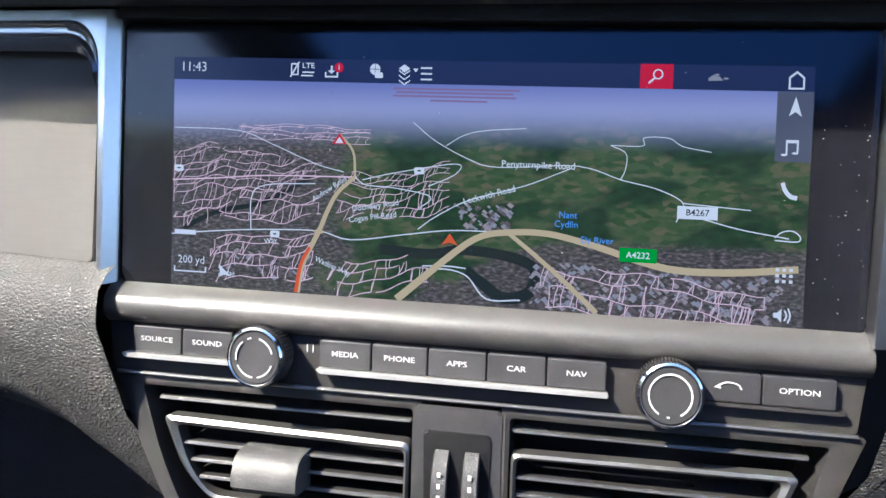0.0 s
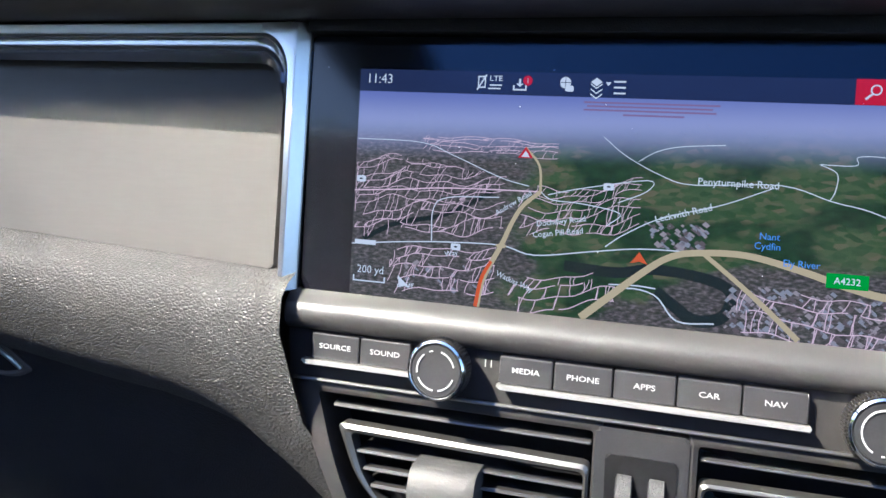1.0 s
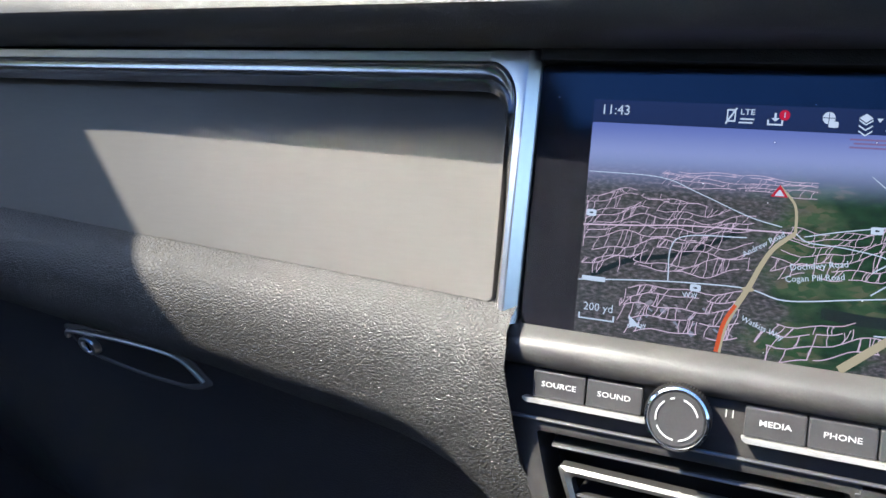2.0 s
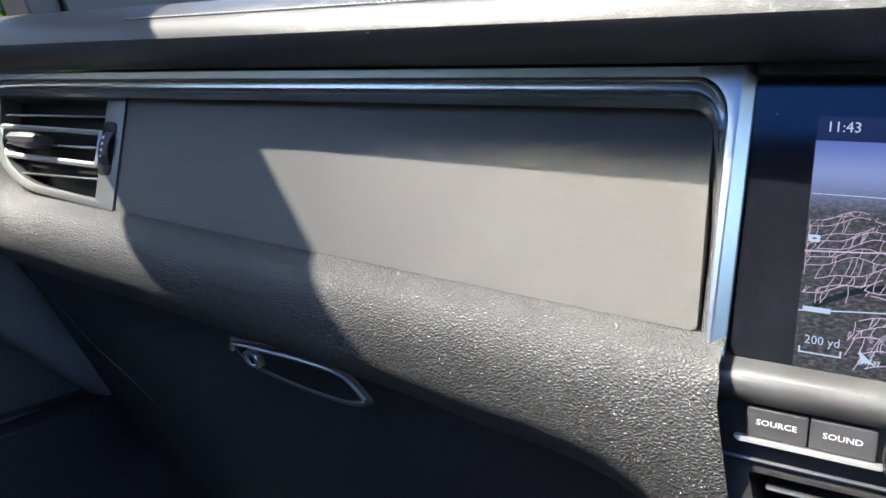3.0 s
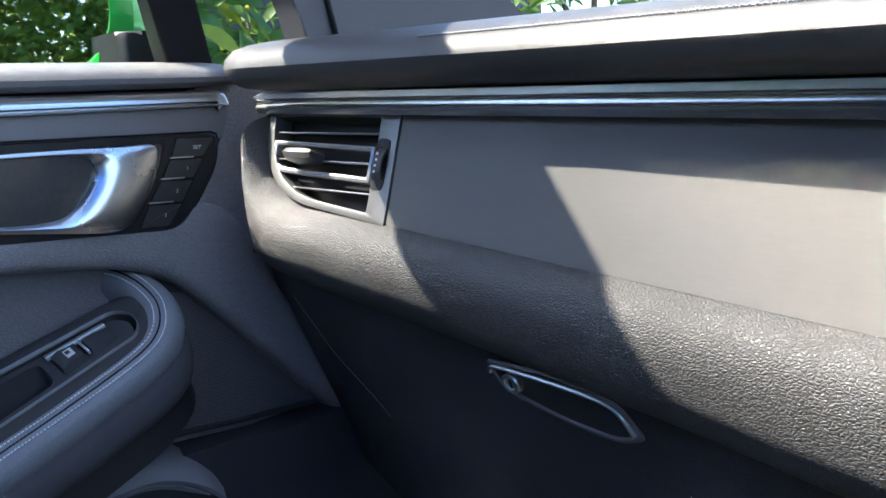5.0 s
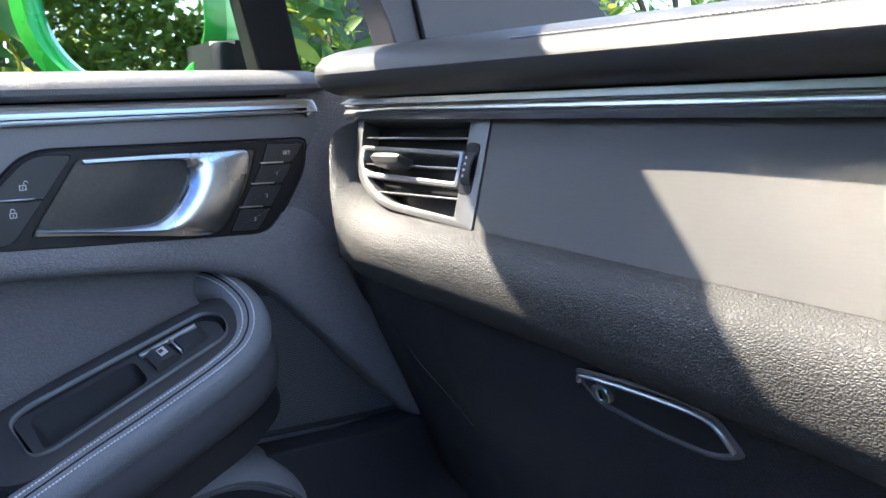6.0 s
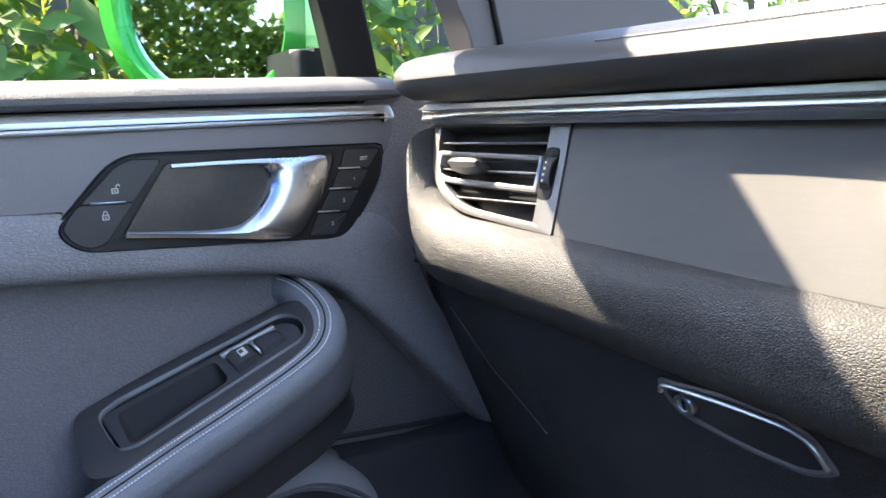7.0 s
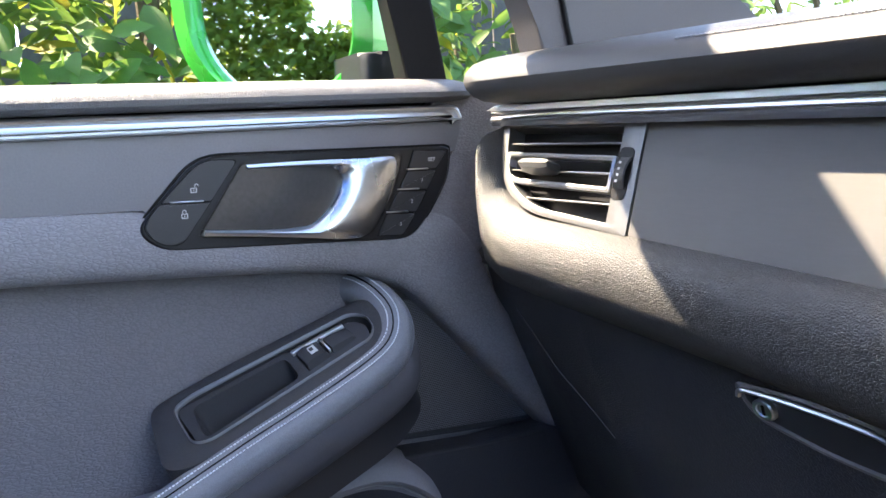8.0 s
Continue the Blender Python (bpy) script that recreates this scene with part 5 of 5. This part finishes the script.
def rocker(u0, u1, peak, name, label=""):
    rows = []
    for f, h in ((0.0, -0.006), (0.04, -0.001), (0.3, peak), (0.9, peak - 0.0015), (1.0, -0.004)):
        u = u0 + (u1 - u0) * f
        w0, w1 = 0.0350 + 0.08 * (u + 0.049), 0.0508 - 0.02 * (u + 0.049)
        rows.append([top3(u, w, h if i not in (0, 3) else -0.007) for i, w in enumerate((w0, w0 + 0.001, w1 - 0.001, w1))])
    return part(name, loft(rows), BUTTON, arm, label)


switch = rocker(-0.049, -0.0285, 0.001, "window_switch", "black window switch with a white symbol")
part("switch_symbol", ring([(-0.0405, 0.0400), (-0.0345, 0.0400), (-0.0345, 0.0465), (-0.0405, 0.0465)], [(-0.0398, 0.0407), (-0.0365, 0.0407), (-0.0365, 0.0440), (-0.0398, 0.0440)], top3, 0.0003, 0.0014), WHITE_INK, arm)
rocker(-0.0255, -0.004, -0.001, "window_switch", "black window switch")
part("switch_edge", prism([(-0.0280, 0.0370), (-0.0264, 0.0372), (-0.0264, 0.0500), (-0.0280, 0.0500)], top3, 0.003, 0.0002, 0.0004), CHROME, arm, "chrome bar on the switch")
part("switch_edge", prism([(-0.0505, 0.0312), (-0.005, 0.0356), (-0.005, 0.0382), (-0.0505, 0.0342)], top3, 0.003, 0.0002, -0.001), CHROME, arm, "chrome bar on the switch")
# leather roll along the inner edge and round the tip
CURVE = smooth_path([arm3(-0.42, 0.060, -0.028), arm3(-0.30, 0.063, -0.027), arm3(-0.134, 0.0665, -0.0265), arm3(-0.07, 0.069, -0.0275), arm3(-0.01, 0.069, -0.0275), arm3(0.016, 0.063, -0.0235), arm3(0.032, 0.046, -0.0135), arm3(0.0365, 0.024, -0.002), arm3(0.034, 0.004, 0.008), arm3(0.028, -0.012, 0.014)], 6)
NV = (Vector((0.475, 0, 0)) + AV * 0.88).normalized()
part("leather_pad", tube(CURVE, 0.0158, 18, 1.0, up=NV), ARM_LEATHER, arm, "padded leather roll with twin stitching")
SIDE = [p - AV * 0.022 + Vector((0.001, 0, 0)) - AU * 0.003 for p in CURVE]
part("under_body", tube(SIDE, 0.0135, 14, 1.5, up=AV), TRIM_GREY, arm, "dark grey underside")


def along(path, turn, r):
    """A line on the roll, turned by so many degrees from its crest."""
    out = []
    for i, p in enumerate(path):
        d = (path[min(i + 1, len(path) - 1)] - path[max(i - 1, 0)]).normalized()
        s = d.cross(NV).normalized()
        v = s.cross(d)
        out.append(p + (v * math.cos(radians(turn)) + s * math.sin(radians(turn))) * r)
    return out


for turn in (-16, 16):
    line = along(CURVE, turn, 0.0160)
    bm = bmesh.new()
    for a, b in zip(line, line[1:]):
        n = max(1, round((b - a).length / 0.0026))
        for k in range(n):
            p, q = a.lerp(b, k / n), a.lerp(b, (k + 0.62) / n)
            t = tube([p, (p + q) / 2 + NV * 0.0005, q], 0.0006, 4)
            me = bpy.data.meshes.new("s")
            t.to_mesh(me)
            t.free()
            bm.from_mesh(me)
            bpy.data.meshes.remove(me)
    part("stitching", bm, THREAD, arm, "grey stitching", kind="stuff")
part("seam", tube(along(CURVE, 0, 0.0157), 0.0007, 5), RUBBER, arm)

# speaker grille and lower door
def grille_material():
    m = material("speaker_mesh", (0.038, 0.038, 0.04), 0.5, vary=0.1)
    nt = m.node_tree
    v = nt.nodes.new("ShaderNodeTexVoronoi")
    v.inputs["Scale"].default_value, v.inputs["Randomness"].default_value = 430, 0.0
    tc = nt.nodes.new("ShaderNodeTexCoord")
    mp = nt.nodes.new("ShaderNodeMapping")
    mp.inputs["Scale"].default_value, mp.inputs["Rotation"].default_value = (0.0, 1, 1.15), (radians(30), 0, 0)
    hole = nt.nodes.new("ShaderNodeMapRange")
    hole.inputs[1].default_value, hole.inputs[2].default_value = 0.30, 0.36
    hole.inputs[3].default_value, hole.inputs[4].default_value = 0.18, 1.0
    tint = nt.nodes.new("ShaderNodeMix")
    tint.data_type, tint.blend_type = "RGBA", "MULTIPLY"
    tint.inputs["Factor"].default_value = 1.0
    tint.inputs["A"].default_value = (0.12, 0.12, 0.126, 1)
    bump = nt.nodes.new("ShaderNodeBump")
    bump.inputs["Strength"].default_value, bump.inputs["Distance"].default_value = 0.6, 0.001
    nt.links.new(tc.outputs["Object"], mp.inputs[0])
    nt.links.new(mp.outputs[0], v.inputs["Vector"])
    nt.links.new(v.outputs["Distance"], hole.inputs[0])
    nt.links.new(hole.outputs[0], tint.inputs["B"])
    nt.links.new(tint.outputs["Result"], nt.nodes["Principled BSDF"].inputs["Base Color"])
    nt.links.new(hole.outputs[0], bump.inputs["Height"])
    nt.links.new(bump.outputs[0], nt.nodes["Principled BSDF"].inputs["Normal"])
    return m


GRILLE = rounded([(0.262, 0.872), (0.286, 0.8655), (0.345, 0.797), (0.421, 0.7105), (0.331, 0.722), (0.19, 0.743), (0.10, 0.79)], [0.006, 0.012, 0.05, 0.010, 0.02, 0.02, 0.02])
part("speaker_grille", prism(GRILLE, dr3, 0.006, 0.0015, -0.0245), grille_material(), door, "perforated black speaker grille")
G_IN = [(0.27 + (u - 0.27) * 0.93, 0.785 + (v - 0.785) * 0.90) for u, v in GRILLE]
part("grille_rim", ring(GRILLE, G_IN, dr3, 0.004, -0.0235, 0.001), SOFT_BLACK, door)
rows = []
for y in np.concatenate([np.linspace(-0.62, 0.18, 12), np.linspace(0.19, 0.288, 16)]):
    z = 0.747 - 0.06 * max(0, (y - 0.19) / 0.095) ** 2.2
    k = 1 - 0.5 * max(0, (y - 0.24) / 0.05) ** 2
    rows.append([dr3(y, z + dz, -0.03 + (o + 0.03) * k) for dz, o in ((0.004, -0.03), (0.004, -0.012), (0.001, 0.002), (-0.004, 0.012), (-0.011, 0.019), (-0.02, 0.021), (-0.024, 0.018), (-0.026, 0.010), (-0.034, 0.004), (-0.2, -0.004))])
part("map_pocket", loft(rows), POCKET, door, "moulded door pocket with a rounded lip")
part("pocket_line", tube([dr3(y, 0.747 - 0.06 * max(0, (y - 0.19) / 0.095) ** 2.2 - 0.027, 0.010) for y in np.linspace(-0.3, 0.262, 24)], 0.0009, 6), SATIN, door, "thin silver line along the pocket")
part("lower_panel", prism([(0.16, 0.742), (0.331, 0.717), (0.405, 0.714), (0.46, 0.700), (0.62, 0.66), (0.62, 0.36), (0.16, 0.36)], dr3, 0.03, 0.004, 0.004), LID, door, "dark lower door panel")

# window glass with its upright
window = thing("window_1", "side window of the passenger door with black upright", "window", kind="structure")
pane = part("pane", prism([(-0.62, 1.04), (0.47, 1.04), (0.43, 1.14), (0.0, 1.32), (-0.30, 1.41), (-0.62, 1.42)], lambda y, z, o: Vector((-0.80 + 0.2 * max(0, z - 1.05) + o, y, z)), 0.003), GLASS, window)
pane.visible_shadow = False
part("upright", prism([(0.290, 1.035), (0.332, 1.035), (0.315, 1.13), (0.27, 1.22), (0.235, 1.22), (0.272, 1.13)], lambda y, z, o: Vector((-0.775 + o, y, z)), 0.02, 0.003), RUBBER, window, "black window upright")
part("weather_seal", tube([(-0.794, -0.62, 1.0505), (-0.794, 0.32, 1.0505)], 0.004, 6), RUBBER, window)
# the door and its window stand out from the dashboard's end
STAND = Matrix.Translation((-0.19, -0.05, 1.016)) @ Matrix.Scale(1.055, 4) @ Matrix.Translation((0.19, 0.05, -1.016))
for ob in (*door.children_recursive, *window.children_recursive):
    ob.data.transform(STAND)
ws = thing("windscreen", "clear windscreen above the dashboard", "windscreen", kind="structure")
pane = part("pane", prism([(-0.66, 0.0), (0.85, 0.0), (0.75, 1.0), (-0.58, 1.0)], lambda x, t, o: Vector((x, 0.80 - 0.92 * t, 1.055 + 0.42 * t + 0.003 * o / 0.003)), 0.003), GLASS, ws)
pane.visible_shadow = False

# ---- wing mirror ----
mirror = thing("wing_mirror", "bright green wing mirror reflecting a hedge", "wing mirror")
MU, MN = Vector((0.851, 0.525, 0)), Vector((0.525, -0.851, 0))
MC = Vector((-1.035, 0.272, 1.145))


def mir3(u, z, off=0.0):
    return MC + MU * u + Vector((0, 0, z)) + MN * off


GL = rounded([(-0.118, 0.075), (0.105, 0.075), (0.098, -0.055), (0.06, -0.09), (-0.06, -0.085), (-0.112, -0.03)], [0.04, 0.02, 0.03, 0.03, 0.04, 0.05])
SH = [(u * 1.28 - 0.004, z * 1.25) for u, z in GL]
part("mirror_glass", prism(GL, mir3, 0.003, 0.0005, -0.012), MIRROR, mirror, "silvered mirror glass")
rows = [[mir3(u * 0.99, z * 0.99, -0.014) for u, z in GL], [mir3(u, z, -0.004) for u, z in GL], [mir3(u * 1.06, z * 1.05, 0.003) for u, z in GL], [mir3(*p, -0.008) for p in SH], [mir3(u * 1.03, z * 1.02, -0.05) for u, z in SH],
        [mir3(u * 0.9, z * 0.9, -0.10) for u, z in SH], [mir3(u * 0.55, z * 0.6, -0.13) for u, z in SH]]
part("shell", loft(rows, closed=True, caps=False), GREEN_PAINT, mirror, "bright green painted shell")
part("foot", prism(rounded([(-1.03, 0.325), (-0.885, 0.305), (-0.885, 0.385), (-1.0, 0.40)], 0.02), lambda x, y, o: Vector((x, y, o)), 0.07, 0.008, 1.088), FOOT, mirror, "black mirror foot")

# ---- outside: ground, bushes, hedge ----
# unseen ground: its dark tone only keeps warm sun bounce out of the cabin
DARK_GROUND = material("dark_ground", (0.07, 0.07, 0.074), 0.9, grain=0.6, size=120, vary=0.25, patch=2)
tagged(part("ground", prism([(-400, -400), (400, -400), (400, 400), (-400, 400)], lambda x, y, o: Vector((x, y, o)), 0.05, 0, -0.05), DARK_GROUND), "unseen ground beside the car, kept dark to cut sun bounce", "ground", kind="structure")
BODY = part("wall_outer", box(-0.985, -1.7, 0.0, -0.84, 1.8, 1.02), GREEN_PAINT)
tagged(BODY, "bright green painted car side below the window", "car body", kind="structure")


def leaf_material(name, base, tip, through_light=0.35):
    m = material(name, base, 0.6, spec=0.3, vary=0.5, rand=0.8, size=60, patch=8)
    b = m.node_tree.nodes["Principled BSDF"]
    b.inputs["Subsurface Weight"].default_value = 0.0
    tr = m.node_tree.nodes.new("ShaderNodeBsdfTranslucent")
    tr.inputs[0].default_value = (*tip, 1)
    mixs = m.node_tree.nodes.new("ShaderNodeMixShader")
    mixs.inputs[0].default_value = through_light
    out = m.node_tree.nodes["Material Output"]
    m.node_tree.links.new(b.outputs[0], mixs.inputs[1])
    m.node_tree.links.new(tr.outputs[0], mixs.inputs[2])
    m.node_tree.links.new(mixs.outputs[0], out.inputs[0])
    return m


LEAF = leaf_material("laurel_leaf", (0.10, 0.17, 0.045), (0.20, 0.30, 0.05))
LEAF_Y = leaf_material("yellow_leaf", (0.30, 0.28, 0.03), (0.45, 0.42, 0.04))
HEDGE_LEAF = leaf_material("hedge_leaf", (0.12, 0.20, 0.035), (0.36, 0.44, 0.06), 0.6)
BARK = material("bark", (0.12, 0.085, 0.055), 0.9, grain=0.8, size=120, vary=0.3)


def leaves(spots, length, width, mat, name, parent, rng, flat=0.25):
    """Pointed, folded leaves at the spots."""
    verts, faces = [], []
    for p in spots:
        d = Vector((rng.uniform(-1, 1), rng.uniform(-1, 1), rng.uniform(-0.7, 0.5)))
        d.normalize()
        n = Vector((rng.uniform(0.0, 1.3), rng.uniform(-0.6, 0.6), rng.uniform(0.2, 1.2)))
        s = d.cross(n).normalized()
        up = s.cross(d)
        ln, w = length * rng.uniform(0.65, 1.25), width * rng.uniform(0.7, 1.2)
        k = len(verts)
        base = Vector(p)
        verts.append(base)
        for f, g in ((0.18, 0.32), (0.42, 0.5), (0.68, 0.42), (0.88, 0.2)):
            c = base + d * ln * f - up * ln * 0.22 * f * f
            verts += [c + s * w * g + up * w * g * flat * 1.4, c, c - s * w * g + up * w * g * flat * 1.4]
        verts.append(base + d * ln - up * ln * 0.24)
        faces += [(k, k + 1, k + 2), (k, k + 2, k + 3)]
        for r in range(3):
            a = k + 1 + 3 * r
            faces += [(a, a + 3, a + 4, a + 1), (a + 1, a + 4, a + 5, a + 2)]
        faces += [(k + 10, k + 13, k + 11), (k + 11, k + 13, k + 12)]
    me = bpy.data.meshes.new(name)
    me.from_pydata([tuple(v) for v in verts], [], faces)
    me.materials.append(mat)
    me.polygons.foreach_set("use_smooth", [True] * len(me.polygons))
    ob = new(name, me)
    ob.parent = parent
    return ob


def bush(label, centre, size, count, length, width, mat, seed, yellow=0.0, category="bush"):
    rng = random.Random(seed)
    b = thing(category.replace(" ", "_"), label, category)
    c, s = Vector(centre), Vector(size)
    bm = bmesh.new()
    spots = []
    for k in range(9):
        a = rng.uniform(0, 6.28)
        tip = c + Vector((rng.uniform(-0.7, 0.7) * s.x, rng.uniform(-0.85, 0.85) * s.y, rng.uniform(0.1, 0.8) * s.z))
        base = Vector((c.x + rng.uniform(-0.15, 0.15), c.y + rng.uniform(-0.4, 0.4) * s.y, 0))
        t = tube(smooth_path([base, base.lerp(tip, 0.5) + Vector((rng.uniform(-0.1, 0.1), rng.uniform(-0.1, 0.1), 0.1)), tip], 4), 0.012, 6)
        me = bpy.data.meshes.new("b")
        t.to_mesh(me)
        t.free()
        bm.from_mesh(me)
        bpy.data.meshes.remove(me)
    part("stems", bm, BARK, b)
    while len(spots) < count:
        p = Vector((rng.uniform(-1, 1), rng.uniform(-1, 1), rng.uniform(-1, 1)))
        r = p.length
        if r > 1 or r < 0.45 or rng.random() > r:
            continue
        q = Vector((p.x * s.x, p.y * s.y, p.z * s.z)) + c
        if noise.noise(q * 3.1) < -0.22:
            continue
        spots.append(q)
    cut = int(len(spots) * yellow)
    leaves(spots[cut:], length, width, mat, "crown", b, rng)
    if cut:
        leaves(spots[:cut], length, width, LEAF_Y, "yellow_leaves", b, rng)
    return b


bush("broad-leaved green bush with some yellow leaves by the car", (-2.15, 0.55, 1.0), (0.45, 0.75, 0.95), 2600, 0.11, 0.045, LEAF, 3, 0.09)
bush("broad-leaved green bush with some yellow leaves by the car", (-2.2, -0.55, 1.0), (0.45, 0.8, 0.95), 1600, 0.11, 0.045, LEAF, 4, 0.08)
bush("loose green bush in front of a fence", (-2.3, 1.75, 1.0), (0.45, 0.75, 0.9), 2200, 0.09, 0.03, LEAF, 5, 0.05)
bush("loose green bush in front of a fence", (-2.0, 2.9, 1.0), (0.5, 0.8, 0.9), 1600, 0.09, 0.03, LEAF, 6, 0.05)


def hedge(x0, x1, y, top, count, seed):
    rng = random.Random(seed)
    h = thing("hedge", "dense trimmed green hedge behind the car", "hedge")
    spots = []
    for _ in range(count):
        x = rng.uniform(x0, x1)
        t = top(x)
        z = rng.uniform(0.0, t)
        spots.append((x, y + 0.14 * noise.noise((x * 2, z * 2, 3)) - abs(rng.gauss(0, 0.17)), z + rng.gauss(0, 0.04)))
    leaves(spots, 0.07, 0.035, HEDGE_LEAF, "crown", h, rng)

hedge(-3.1, 0.1, -3.6, lambda x: 2.6 if x < -1.28 else 2.6 - 1.0 * min(1, (x + 1.28) / 0.12), 56000, 9)
FENCE = material("weathered_fence", (0.12, 0.11, 0.11), 0.85, grain=0.5, size=80, vary=0.25)
fence = thing("fence", "weathered grey wooden fence behind the bushes", "fence")
for i in range(36):
    part("board", prism([(-2.9 + 0.0, -3.4 + i * 0.2), (-2.88, -3.4 + i * 0.2), (-2.88, -3.21 + i * 0.2), (-2.9, -3.21 + i * 0.2)], lambda x, y, o: Vector((x, y, o)), 1.8, 0.002, 1.8 + 0.01 * math.sin(i * 2.3)), FENCE, fence)
